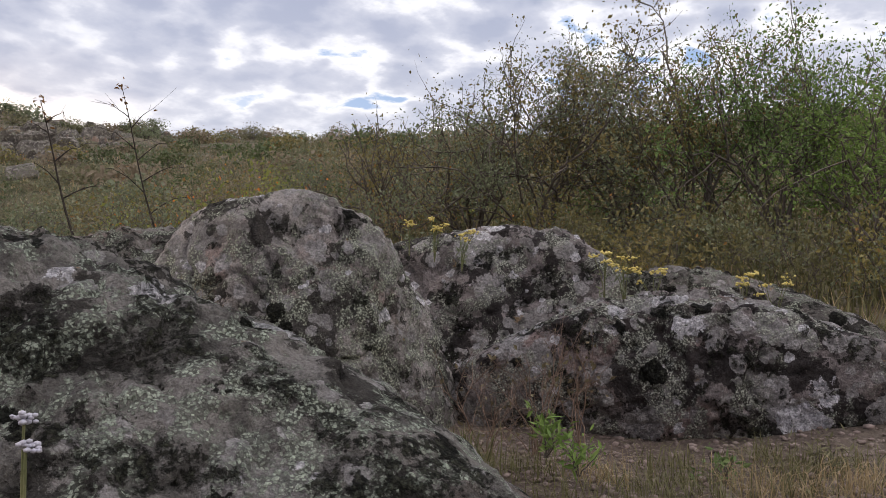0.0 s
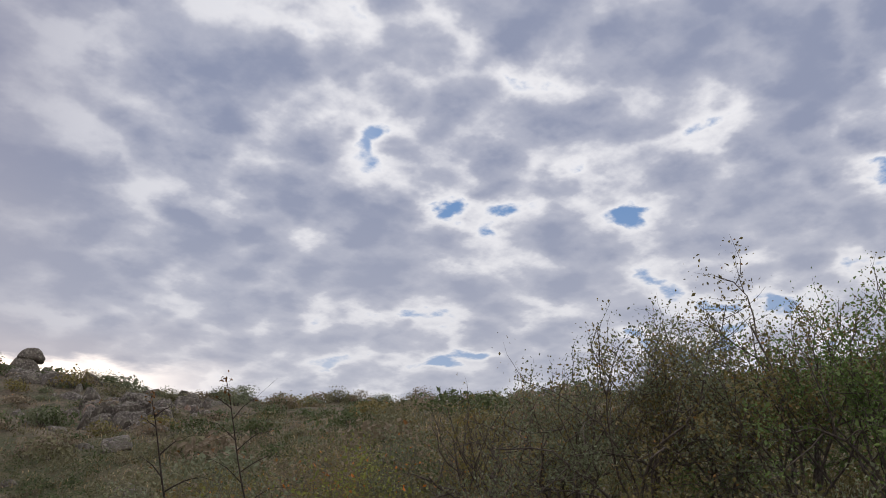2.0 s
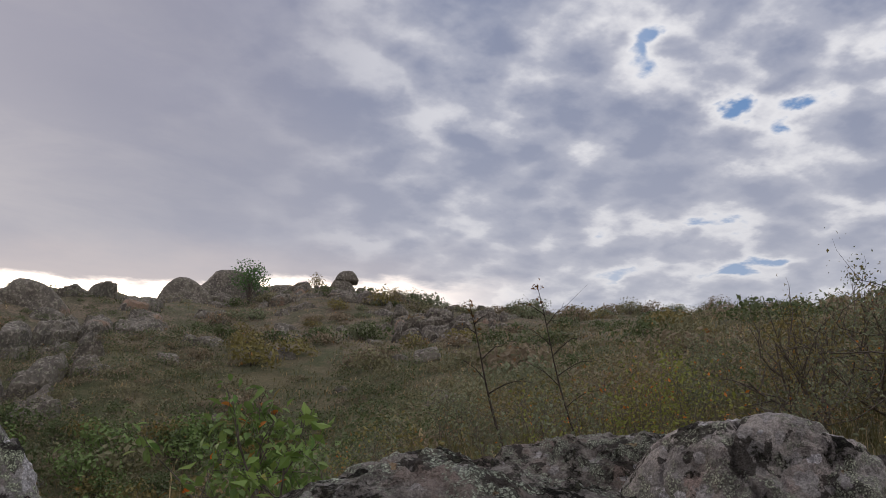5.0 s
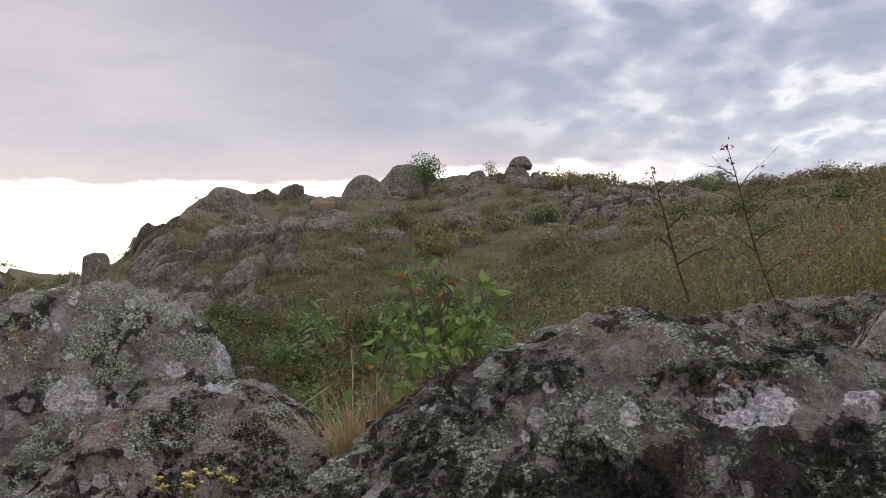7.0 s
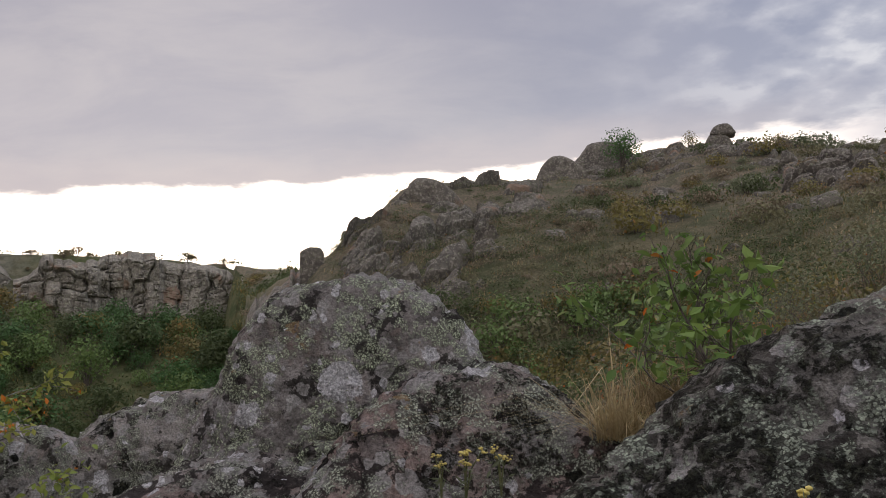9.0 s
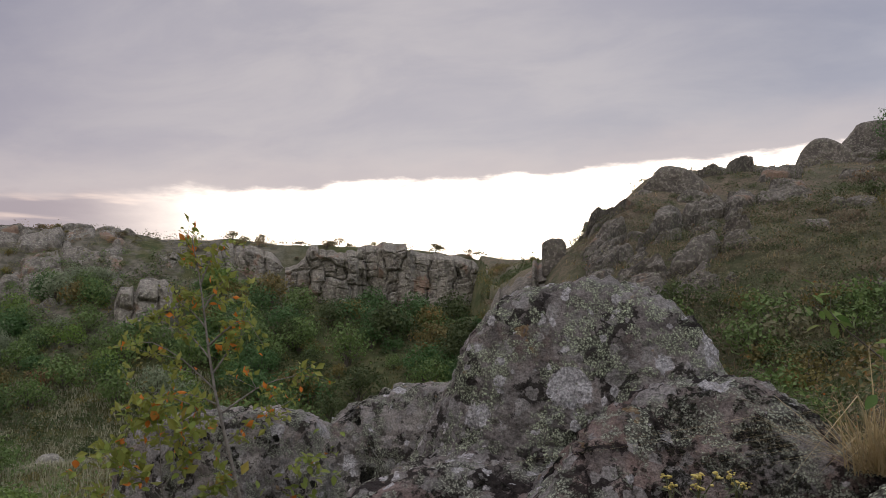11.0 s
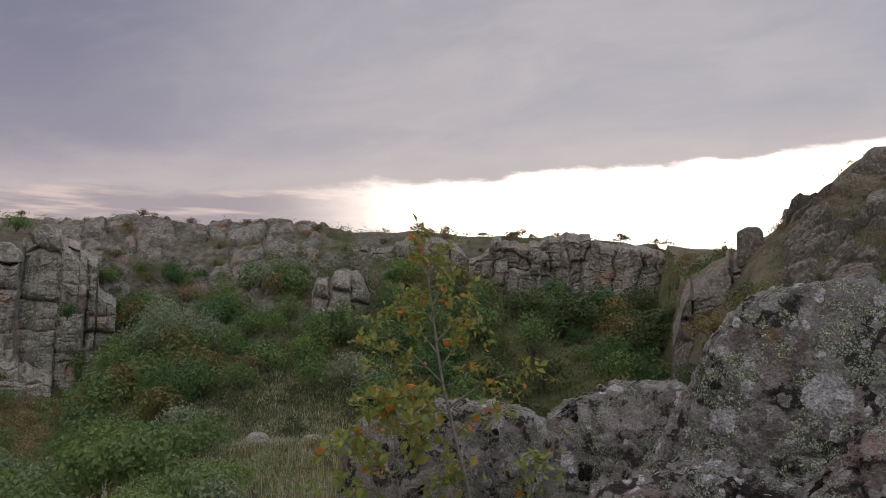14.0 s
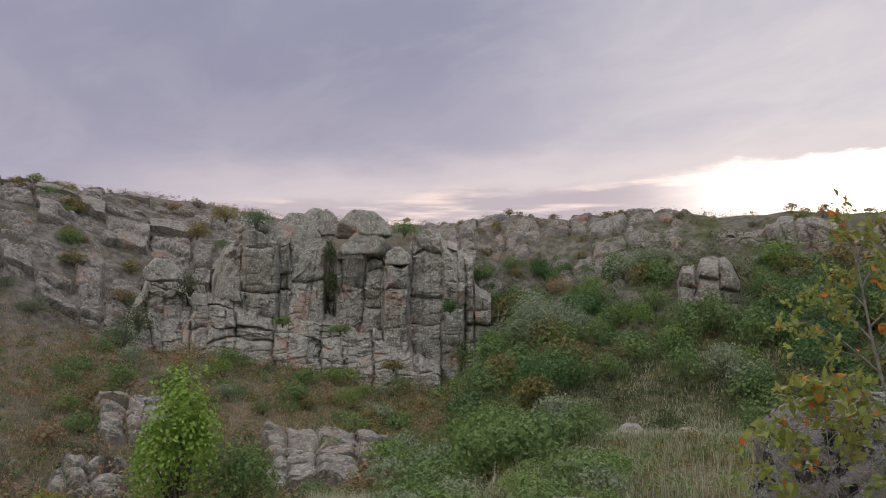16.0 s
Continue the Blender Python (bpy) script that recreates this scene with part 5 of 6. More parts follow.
def jointed_face(name, label, knots, base, mat, seed, rows=2.0, cuts=None, width=2.0, step=0.13, lean=0.12, back=14.0, jagged=0.7, minor=0.0, **kw):
    """A cliff: knots give azimuth, foot, top and how far it stands forward, from one end to the other; it runs back into the hill behind its top and at its ends."""
    k = np.array(knots, float)
    az0, az1 = k[0, 0], k[-1, 0]
    sgn = 1.0 if az1 > az0 else -1.0
    total = radians(abs(az1 - az0)) * base
    nu = int(total / step)
    s = np.linspace(0, total, nu)
    az = az0 + sgn * np.degrees(s / base)
    at = lambda col: np.interp(sgn * az, sgn * k[:, 0], k[:, col])
    foot, top, fwd = at(1), at(2), at(3)
    nv = int((top - foot).max() / step)
    v = np.linspace(0, 1, nv)
    S, V = np.meshgrid(s, v, indexing="ij")
    Z = foot[:, None] + (top - foot)[:, None] * V
    cuts = column_cuts(total, width, seed) if cuts is None else radians(1) * base * np.abs(np.array(cuts) - az0)
    h, ids = blocks_of(S, Z, cuts, rows, seed, **kw)
    if minor:
        h = h + minor * blocks_of(S, Z, column_cuts(total, width * 0.42, seed + 50, 0.4, 1.9), rows * 0.36, seed + 51, warp=0.35, proud=0.20, tilt=0.22, crack=0.45, soft=0.07, rounding=0.12, worn=0.3, upright=1.6, flat=1.6, shear=0.15)[0]
    D = base - fwd[:, None] - h + lean * (Z - foot[:, None])
    A = np.repeat(az[:, None], nv, 1)
    # tops break off unevenly and run back into the hill, ends turn back
    crest = np.stack([s * 0.8, 0 * s, 0 * s], 1)
    Z = Z + V**6 * (jagged * fbm(crest, 4, 0.6, seed + 30) + 0.22 * np.random.default_rng(seed + 31).normal(size=ids.max() + 1)[ids[:, -1]])[:, None]
    rim, face = Z[:, nv - 1], D[:, nv - 1]
    for b in (0.2, 0.5, 0.9, 1.4, 2.0, 3.0, 4.5, 7.0, back):
        lump = fbm(np.stack([s * 0.6, 0 * s + b * 0.9, 0 * s + seed], 1), 3, 0.55, seed + 32)
        Z, D, A, ids = np.c_[Z, rim + (0.35 * min(b, 2.5) + 0.55 * lump * min(b, 1.0))], np.c_[D, face + b], np.c_[A, A[:, -1]], np.c_[ids, ids[:, nv - 1]]
    for b in (0.5, 1.5, 4.0, back):
        for end in (0, -1):
            row = lambda M: M[end].copy()[None]
            z, d, a, i = row(Z), np.maximum(row(D), base + b), row(A), row(ids)
            Z, D, A, ids = (np.r_[z, Z], np.r_[d, D], np.r_[a, A], np.r_[i, ids]) if end == 0 else (np.r_[Z, z], np.r_[D, d], np.r_[A, a], np.r_[ids, i])
    a = np.radians(A)
    pts = np.stack([-np.sin(a) * D, np.cos(a) * D, Z], -1)
    f = grid_faces(*A.shape)
    if sgn > 0:
        f = f[:, ::-1]
    ob = tagged(new(name), label, "cliff")
    cut_up(ob, pts.reshape(-1, 3), f, ids.ravel()[f[:, 0]], mat)
    return ob


def rock_sheet(name, label, az0, az1, r0, r1, width, rows, mat, seed, lift=0.4, fill=1.0, step=0.15, ragged=0.15, outward=0.5, rise=0.0, **kw):
    """Jointed bedrock that breaks through a slope, sunk at its ragged edges."""
    a0, a1 = r0 if isinstance(r0, tuple) else (r0, r0)
    c0, c1 = r1 if isinstance(r1, tuple) else (r1, r1)
    r0, r1 = (a0 + a1) / 2, (c0 + c1) / 2
    mid = (r0 + r1) / 2
    total, run = radians(az1 - az0) * mid, (r1 - r0) * 1.15
    nu, nv = int(total / step), int(run / step)
    S, T = np.meshgrid(np.linspace(0, total, nu), np.linspace(0, run, nv), indexing="ij")
    A = radians(az0) + S / mid
    R = (a0 + (a1 - a0) * S / total) + ((c0 - a0) + (c1 - a1 - c0 + a0) * S / total) * T / run
    x, y = -np.sin(A) * R, np.cos(A) * R
    z = land(x.ravel(), y.ravel()).reshape(S.shape)
    h, ids = blocks_of(S, T, column_cuts(total, width, seed), rows, seed, **kw)
    h = np.minimum(h, 0.4)
    q = np.stack([S.ravel(), T.ravel(), 0 * S.ravel() + seed], 1)
    rag = fbm(q * 0.45, 4, 0.55, seed + 8).reshape(S.shape)
    u, v = S / total, T / run
    m = np.clip((np.minimum(np.minimum(u, 1 - u), np.minimum(v, 1 - v)) / ragged + rag * 0.8) * 1.6, 0, 1)
    m *= np.clip((fbm(q * 0.22 + 30, 3, 0.5, seed + 9).reshape(S.shape) * 1.6 + fill * 2 - 1) * 5 + 0.5, 0, 1)
    e = (lift + h + rise * np.sin(np.pi * u) * np.sin(np.pi * v)) * m - 0.6 * (1 - m)
    pts = np.stack([x + np.sin(A) * e * outward, y - np.cos(A) * e * outward, z + e], -1).reshape(-1, 3)
    f = grid_faces(nu, nv)[:, ::-1]
    keep = m.ravel()[f].max(1) > 0.02
    f = f[keep]
    ob = tagged(new(name), label, "outcrop")
    cut_up(ob, pts, f, ids.ravel()[f[:, 0]], mat, 4)
    return ob


def round_planes(seed, rx, ry, rz):
    g = np.random.default_rng(seed)
    out = [(1, 0.1, 0, rx), (-1, 0, 0.1, rx), (0, 1, 0, ry), (0, -1, 0.15, ry), (0.05, 0, 1, rz), (0, 0, -1, rz), (0.7, 0, 0.7, 0.88 * (rx + rz) / 2), (-0.7, 0, 0.7, 0.88 * (rx + rz) / 2)]
    return out + [(*g.normal(size=3), (rx + ry + rz) / 3 * g.uniform(1.0, 1.2)) for _ in range(3)]


HILL_STONES = [make_mesh("stone", *rock_shape(-9, round_planes(140 + i, 1, 1, 1), k=14, rough=0.06, seed=140 + i, fine=0.0), HILL_ROCK) for i in range(5)]

# azimuth, foot, top, forward
TOWER = [(50.5, -7.0, 1.0, -0.6), (51.6, -8.0, 1.8, -0.1), (51.7, -8.0, 4.6, 0.1), (52.7, -8.0, 4.9, 0.3), (52.8, -8.0, 6.0, 0.3), (53.8, -8.0, 6.3, 0.5), (53.9, -8.0, 7.5, 0.4), (55.1, -8.0, 7.2, 0.3), (55.3, -8.0, 6.2, 0.2),
         (56.0, -8.0, 6.0, 0.2), (56.2, -8.0, 4.4, 1.9), (57.8, -8.0, 4.4, 2.0), (58.0, -8.0, 5.4, 0.9), (58.8, -7.0, 5.6, 1.2), (61.0, -6.5, 5.6, 1.4), (61.2, -6.0, 6.2, -1.4), (61.7, -6.0, 6.4, -1.4), (61.9, -6.0, 6.2, 0.9),
         (64.2, -5.5, 6.4, 1.2), (64.4, -5.5, 6.2, 0.4), (64.9, -5.5, 6.2, 0.4), (65.1, -5.5, 6.5, 1.0), (67.2, -5.0, 6.3, 0.7), (68.4, -4.5, 5.2, -0.4), (69.2, -4.0, 2.6, -1.6)]
jointed_face("tower_cliff", "tall jointed granite cliff with rounded heads", TOWER, 80.5, CLIFF, 200, 2.9, [50.5, 52.3, 53.9, 56.1, 57.9, 59.3, 61.05, 61.8, 64.3, 65.0, 67.3, 69.3], step=0.10, lean=0.05, warp=0.5, proud=0.34, crack=0.55, soft=0.10, rounding=0.65, bulge=0.5, flat=1.2, tilt=0.16, upright=1.0, shear=0.14, worn=0.4, minor=0.4)
APRON = [(54.0, -8.6, -6.0, 0.2), (55.5, -8.4, -5.0, 0.8), (57.5, -8.2, -3.2, 0.8), (60.0, -7.0, -1.8, 0.6), (62.5, -6.0, -1.2, 0.4), (65.5, -6.0, -0.8, 0.3), (67.0, -6.0, 0.4, 0.8), (69.5, -6.0, 1.2, 1.2), (71.5, -5.0, 2.0, 1.2), (72.0, -5.0, 3.0, 1.0), (73.2, -4.5, 2.8, 0.6), (73.6, -4.0, 0.6, 0.0), (74.4, -4.0, -1.4, -0.4)]
jointed_face("apron_ledge", "stepped granite ledges at the foot of the cliff", APRON, 75.6, CLIFF, 211, 1.3, None, 2.3, step=0.10, lean=0.75, back=5.0, warp=0.7, proud=0.30, crack=0.6, soft=0.09, tilt=0.18, rounding=0.20, upright=1.0, shear=0.2, flat=1.2, worn=0.5, minor=0.6)

# azimuth, height of the middle, half width, half height, forward
HEADS_OF_CLIFF = [(59.2, 8.7, 2.75, 1.25, 0.3), (59.0, 6.7, 2.55, 1.05, 0.6), (60.2, 5.8, 1.4, 0.6, 1.2), (56.9, 5.6, 1.25, 0.85, 1.4), (63.3, 7.4, 1.9, 1.2, -0.8), (64.6, 7.2, 1.2, 1.0, -0.6), (66.4, 8.5, 1.5, 0.6, -0.3),
                  (66.6, 7.3, 1.7, 0.65, 0.1), (62.4, 9.4, 1.5, 1.2, -3.0), (63.6, 9.0, 2.2, 1.1, -3.4), (61.7, 9.2, 1.0, 1.3, -2.6), (72.3, 4.0, 1.6, 0.95, 4.4), (54.9, 7.4, 0.9, 0.8, 0.2)]
for i, (az, z, rx, rz, fw) in enumerate(HEADS_OF_CLIFF):
    p = way(az) * (81.9 - fw)
    boulder("cliff_boulder", (p.x, p.y, z - 0.25), round_planes(340 + i, rx * 0.95, rx * 0.8, rz), CLIFF, "rounded granite boulder resting on the cliff", level=5, turn=az, rough=0.16, k=22, seed=340 + i, fine=0.9)
rock_sheet("western_ledge", "weathered granite ledges on the western slope", 66.5, 88, 79, 105, 2.9, 1.9, CLIFF_WEST, 220, 0.30, 0.86, 0.16, 0.05, 1.0, proud=0.60, crack=0.75, soft=0.15, rounding=0.45, bulge=0.4, warp=0.7, tilt=0.14)
rock_sheet("low_outcrop", "low stepped granite outcrop in the brown grass", 57.0, 66.2, 43.5, 57, 1.9, 1.1, CLIFF_FAR, 213, 0.95, 0.95, 0.10, 0.12, 0.6, proud=0.16, crack=0.4, soft=0.10, rounding=0.1, warp=0.5, worn=0.25)
rock_sheet("low_outcrop", "rounded granite lumps in the brown grass", 71.0, 79.0, 42.5, 49.5, 1.2, 1.0, CLIFF_FAR, 214, 1.0, 0.97, 0.10, 0.14, 0.6, proud=0.2, crack=0.4, soft=0.12, rounding=0.4, warp=0.5, worn=0.25)
rock_sheet("low_outcrop", "small granite ledge in the brown grass", 70.5, 76.5, 53, 61, 1.9, 1.1, CLIFF_FAR, 215, 0.95, 0.97, 0.12, 0.16, 0.6, proud=0.2, crack=0.35, soft=0.12, rounding=0.1, warp=0.5, worn=0.25)
FAR = [(13.6, 0.0, 6.6, -1.5), (14.6, 0.5, 7.6, 0.0), (16.0, 1.0, 8.3, 0.8), (18.6, 1.2, 9.2, 0.6), (18.9, 1.2, 9.4, 1.6), (20.5, 1.4, 9.8, 1.0), (22.4, 2.0, 9.4, 0.4), (22.6, 2.0, 8.6, 1.4), (24.2, 2.4, 8.8, 1.8), (25.6, 2.6, 9.0, 0.8), (26.2, 2.8, 8.0, -0.5), (27.4, 3.0, 7.2, -1.5)]
jointed_face("far_cliff", "long jointed granite cliff across the canyon", [(a, f, t - 0.55, w) for a, f, t, w in FAR], 93.0, CLIFF_FAR, 202, 2.4, None, 2.1, 0.12, 0.14, 9.0, warp=1.3, proud=0.42, crack=0.55, soft=0.10, rounding=0.35, flat=1.8, jagged=0.3, upright=1.0, shear=0.3, minor=0.6)
FAR_NORTH = [(27.2, 2.6, 7.0, -1.0), (28.2, 2.8, 8.0, 0.4), (30.0, 3.0, 9.0, 0.8), (30.4, 3.0, 9.2, 0.2), (32.0, 3.2, 8.6, 0.9), (33.6, 3.4, 8.2, 0.4), (35.0, 3.4, 8.0, 0.8), (36.4, 3.4, 7.2, 0.0), (37.4, 3.4, 6.0, -1.0)]
jointed_face("far_cliff", "broken granite cliff across the canyon", FAR_NORTH, 95.5, CLIFF_FAR, 203, 2.2, None, 2.0, 0.14, 0.25, 9.0, warp=1.0, proud=0.45, crack=0.8, soft=0.11, rounding=0.25, flat=1.6, jagged=0.3)
jointed_face("far_outcrop", "group of pale granite slabs among the bushes", [(34.2, -0.5, 2.2, -0.6), (34.6, -0.5, 3.4, 0.5), (35.4, -0.5, 3.6, 0.8), (35.7, -0.5, 3.9, 0.3), (36.6, -0.5, 3.8, 0.6), (36.8, -0.5, 2.9, 0.9), (37.8, -0.5, 2.7, 0.6), (38.1, -0.5, 1.6, -0.4)], 79.0, CLIFF_FAR, 204, 2.6, None, 1.6, 0.11, 0.2, 5.0, warp=0.5, proud=0.4, crack=0.6, soft=0.12, rounding=0.5, bulge=0.4)
rock_sheet("rim_ledge", "grey broken ledges under the canyon rim", 37, 56, 86, 108, 2.4, 1.5, CLIFF_WEST, 230, 0.35, 0.60, 0.20, 0.08, 0.5, proud=0.3, crack=0.4, soft=0.2, warp=0.8)
# ---- rocks on the hill ----
jointed_face("lower_outcrop", "dark granite outcrop below the end of the ridge", [(7.4, -3.0, 2.6, -0.6), (8.6, -4.0, 3.2, 0.3), (10.0, -5.0, 3.0, 0.7), (11.6, -6.0, 2.6, 0.5), (12.6, -6.0, 1.8, 0.8), (13.3, -6.0, 0.6, 0.3), (13.9, -6.0, -1.2, -0.8)], 41.0, HILL_ROCK, 241, 1.6, None, 1.3, 0.08, 0.55, 9.0, warp=0.5, proud=0.3, crack=0.6, soft=0.09, rounding=0.2)
rock_sheet("ridge_outcrop", "dark rounded granite outcrop on the ridge", -8.0, 7.8, (49, 38.5), (63.5, 46), 2.9, 2.5, HILL_ROCK, 240, 0.50, 0.74, 0.11, 0.14, 0.7, proud=0.42, crack=0.6, soft=0.14, rounding=0.6, bulge=0.55, warp=0.6)
rock_sheet("ridge_outcrop", "grey granite ledge on the upper slope", -28.5, -22.0, 46, 57, 1.8, 1.6, HILL_ROCK, 245, 0.7, 0.9, 0.12, 0.2, 0.7, proud=0.3, crack=0.5, rounding=0.4, warp=0.6)
rock_sheet("ridge_outcrop", "low granite ledges on the slope", -4.0, 7.5, 32, 42, 1.5, 1.4, HILL_ROCK, 243, 0.50, 0.60, 0.11, 0.12, 0.6, proud=0.25, crack=0.5, rounding=0.4, warp=0.6)
rock_sheet("ridge_outcrop", "scattered granite ledges on the upper slope", -34.0, -8.0, 44, 70, 1.8, 1.6, HILL_ROCK, 244, 0.3, 0.42, 0.16, 0.06, 0.6, proud=0.25, crack=0.5, rounding=0.4, warp=0.8)
near_rock("ridge_boulder", -0.2, 50.5, 0.0, 6.9, [(180, 0.95), (0, 0.9), (122, 1.45), (60, 1.4), (90, 1.5)], [(0, -1, 0.25, 0.8), (0, 1, 0.1, 1.2), (0, 0, -1, 2.0)], HILL_ROCK,
          "tall rounded granite pillar on the slope", level=5, k=12, rough=0.09, seed=331, fine=0.3)


RIDGE_BOULDERS = ((1.0, 9.7, 54, 1.9, 1.35, "broad domed"), (2.9, 8.9, 53, 1.1, 0.9, "round"), (-8.2, 11.2, 68, 1.7, 1.5, "domed"), (-11.2, 11.5, 71, 2.6, 1.9, "long domed"), (-14.8, 11.4, 72, 2.3, 1.2, "low flat"), (-18.0, 11.9, 74, 1.9, 0.75, "squat"), (-18.7, 12.75, 74, 1.15, 0.46, "flat perched"), (-18.95, 13.4, 74, 0.92, 0.42, "small perched"),
                  (-20.6, 11.4, 74, 0.9, 0.6, "small"), (-23.3, 11.0, 72, 0.9, 0.5, "small"), (-14.9, 7.4, 42, 0.8, 0.7, "half-buried"))
for i, (az, el, d, r, h, kind) in enumerate(RIDGE_BOULDERS):
    boulder("ridge_boulder", spot(az, el - 0.45, d), round_planes(300 + i, r * 1.12, r, h * 1.08), HILL_ROCK, kind + " granite boulder on the ridge", level=4, turn=az, rough=0.13, k=10, seed=300 + i, fine=0)
near_rock("ridge_boulder", 9.0, 46, 0.0, 4.2, [(180, 0.66), (0, 0.62), (122, 0.98), (60, 1.02), (90, 0.96)], [(0, -1, 0.05, 0.6), (0, 1, 0.1, 0.6), (0, 0, -1, 1.2)], HILL_ROCK,
          "upright granite boulder at the end of the ridge", level=4, k=18, rough=0.06, seed=330, fine=0)
g = np.random.default_rng(77)
for i in range(34):
    az, r = g.uniform(-30, 8), g.uniform(22, 62)
    p = on_land(az, r, 0.1)
    s = g.uniform(0.2, 0.6)
    o = new("hill_stone", HILL_STONES[i % 5])
    o.location, o.scale, o.rotation_euler = p, (s * 1.3, s, s * 0.8), (g.normal() * 0.2, g.normal() * 0.2, g.uniform(0, 6))
    tagged(o, "grey granite stone half buried in the slope", "rock", "stones on the hillside")
# bushes between the ridge boulders
standing(clump("ridge_bush", "dark green bush between the ridge boulders", 250, 3.8, 3.0, LEAF_DEEP, 1700, 0.14), spot(-12.4, 11.1, 66))
standing(clump("ridge_bush", "small bush beside the perched boulder", 251, 1.8, 1.9, LEAF_OLIVE, 600, 0.11), spot(-16.9, 11.8, 72))
# bushes on the tall cliff
for i, (az, el, d, w, h, mat, lab) in enumerate(((66.4, 6.7, 80.0, 4.4, 2.6, LEAF_DEEP, "dark green bush on top of the cliff"), (68.4, 7.0, 80.5, 3.4, 2.4, LEAF_OLIVE, "yellowing bush on top of the cliff"), (70.2, 5.6, 83, 2.8, 1.8, LEAF_OLIVE, "olive bush on the cliff"),
                                                 (61.45, 4.6, 81, 1.5, 3.6, SHRUB_DARK, "bush growing in the cliff's gully"), (61.4, 2.4, 80.5, 1.5, 2.6, SHRUB_DARK, "bush growing in the cliff's gully"), (56.4, 6.0, 82.5, 3.2, 2.0, LEAF_GREEN, "green bush behind the cliff's head"),
                                                 (53.3, 0.6, 77, 1.6, 1.7, LEAF_DEEP, "bush on a ledge of the cliff"), (64.6, -0.4, 76, 2.0, 1.1, LEAF_GREEN, "bush on a ledge of the cliff"), (64.8, -4.4, 73, 2.4, 2.2, LEAF_DEEP, "bush at the foot of the cliff"),
                                                 (70.6, 2.6, 80, 3.2, 3.6, SHRUB_DARK, "bush in a cleft of the western slope"), (74.6, -0.6, 76, 4.4, 4.2, LEAF_DEEP, "dark bush at the foot of the western slope"), (73.7, 0.6, 77, 3.4, 4.2, SHRUB_DARK, "dark bush beside the cliff's end"), (75.8, -1.6, 75, 4.0, 3.4, LEAF_GREEN, "green bush at the foot of the western slope"), (81.0, -0.6, 78, 3.6, 2.6, SHRUB_DARK, "dark bush below the western ledges"), (60.8, -1.0, 75.5, 2.6, 0.9, LEAF_GREEN, "low bush on a ledge"),
                                                 (57.2, -3.4, 73.0, 2.4, 1.2, LEAF_OLIVE, "low bush on a ledge"), (53.5, -5.8, 70, 3.6, 2.4, LEAF_GREEN, "green bush at the foot of the cliff"), (50.0, -5.0, 70, 4.0, 3.0, LEAF_OLIVE, "olive bush at the foot of the cliff"))):
    standing(clump("cliff_bush", lab, 270 + i, w, h, mat, 1000, 0.14, heads=13, low=0.0, high=0.42), spot(az, el, d - 1.0) - Vector((0, 0, 0.5 * h)))
# stones in the meadow
for az, el, d, r in ((41.4, -8.0, 56, 1.0), (37.8, -8.2, 52, 1.0), (40.2, -9.2, 50, 0.5)):
    boulder("meadow_stone", spot(az, el, d), round_planes(int(az * 10), r, r * 0.8, r * 0.55), CLIFF, "pale rounded stone among the reeds", level=4, turn=az, rough=0.06, k=9, seed=int(az), fine=0)
# the young tree below
standing(clump("young_tree", "bright green young tree on the lower slope", 260, 3.6, 5.6, LEAF_BRIGHT, 5200, 0.17, "tree", 18, 0.12, 0.9), on_land(71.3, 34, 0.3))
standing(clump("young_tree", "dark green low tree on the lower slope", 261, 3.6, 3.6, LEAF_GREEN, 3600, 0.13, "tree", 14, 0.12, 0.8), on_land(67.6, 35, 0.3))
standing(clump("young_tree", "yellow green bush on the lower slope", 262, 2.4, 1.6, LEAF_YELLOW, 1500, 0.11, "bush", 10, 0.1, 0.7), on_land(79, 34, 0.3))

# ---- small plants among the near rocks ----
def flower_plant(name, label, seed, place, height, stems, petal, head=0.009, spread=0.5, heads=5, lo=0.7):
    """Thin stems with clusters of small flower heads."""
    g = np.random.default_rng(seed)
    ob = tagged(new(name), label, "flower")
    ob.location = place
    for i in range(stems):
        a, s = g.uniform(0, 6.28), spread * g.random()
        top = np.array([math.cos(a) * s, math.sin(a) * s, 1.0]) * height * g.uniform(lo, 1.8 - lo)
        pts = np.array([[0, 0, -0.03], top * [0.3, 0.3, 0.5], top])
        stalk = part("stem", make_mesh("stem", *tube(pts, [0.0022, 0.0018, 0.0012], 4), STEM), ob)
        for _ in range(heads):
            o = part("flower_head", HEADS[petal.name], stalk)
            o.location = top + g.normal(size=3) * head * [1.6, 1.6, 0.7]
            o.scale = np.array([1, 1, 0.7]) * head * g.uniform(0.6, 1.2)
    lv, lf = leaves(np.array([0, 0, 1.0]) * g.random((26, 1)) * height * 0.7 + g.normal(size=(26, 3)) * 0.012, 0.025, g, long=4.0)
    part("foliage", make_mesh("foliage", lv, lf, LEAF_GREY, False), ob)
    return ob


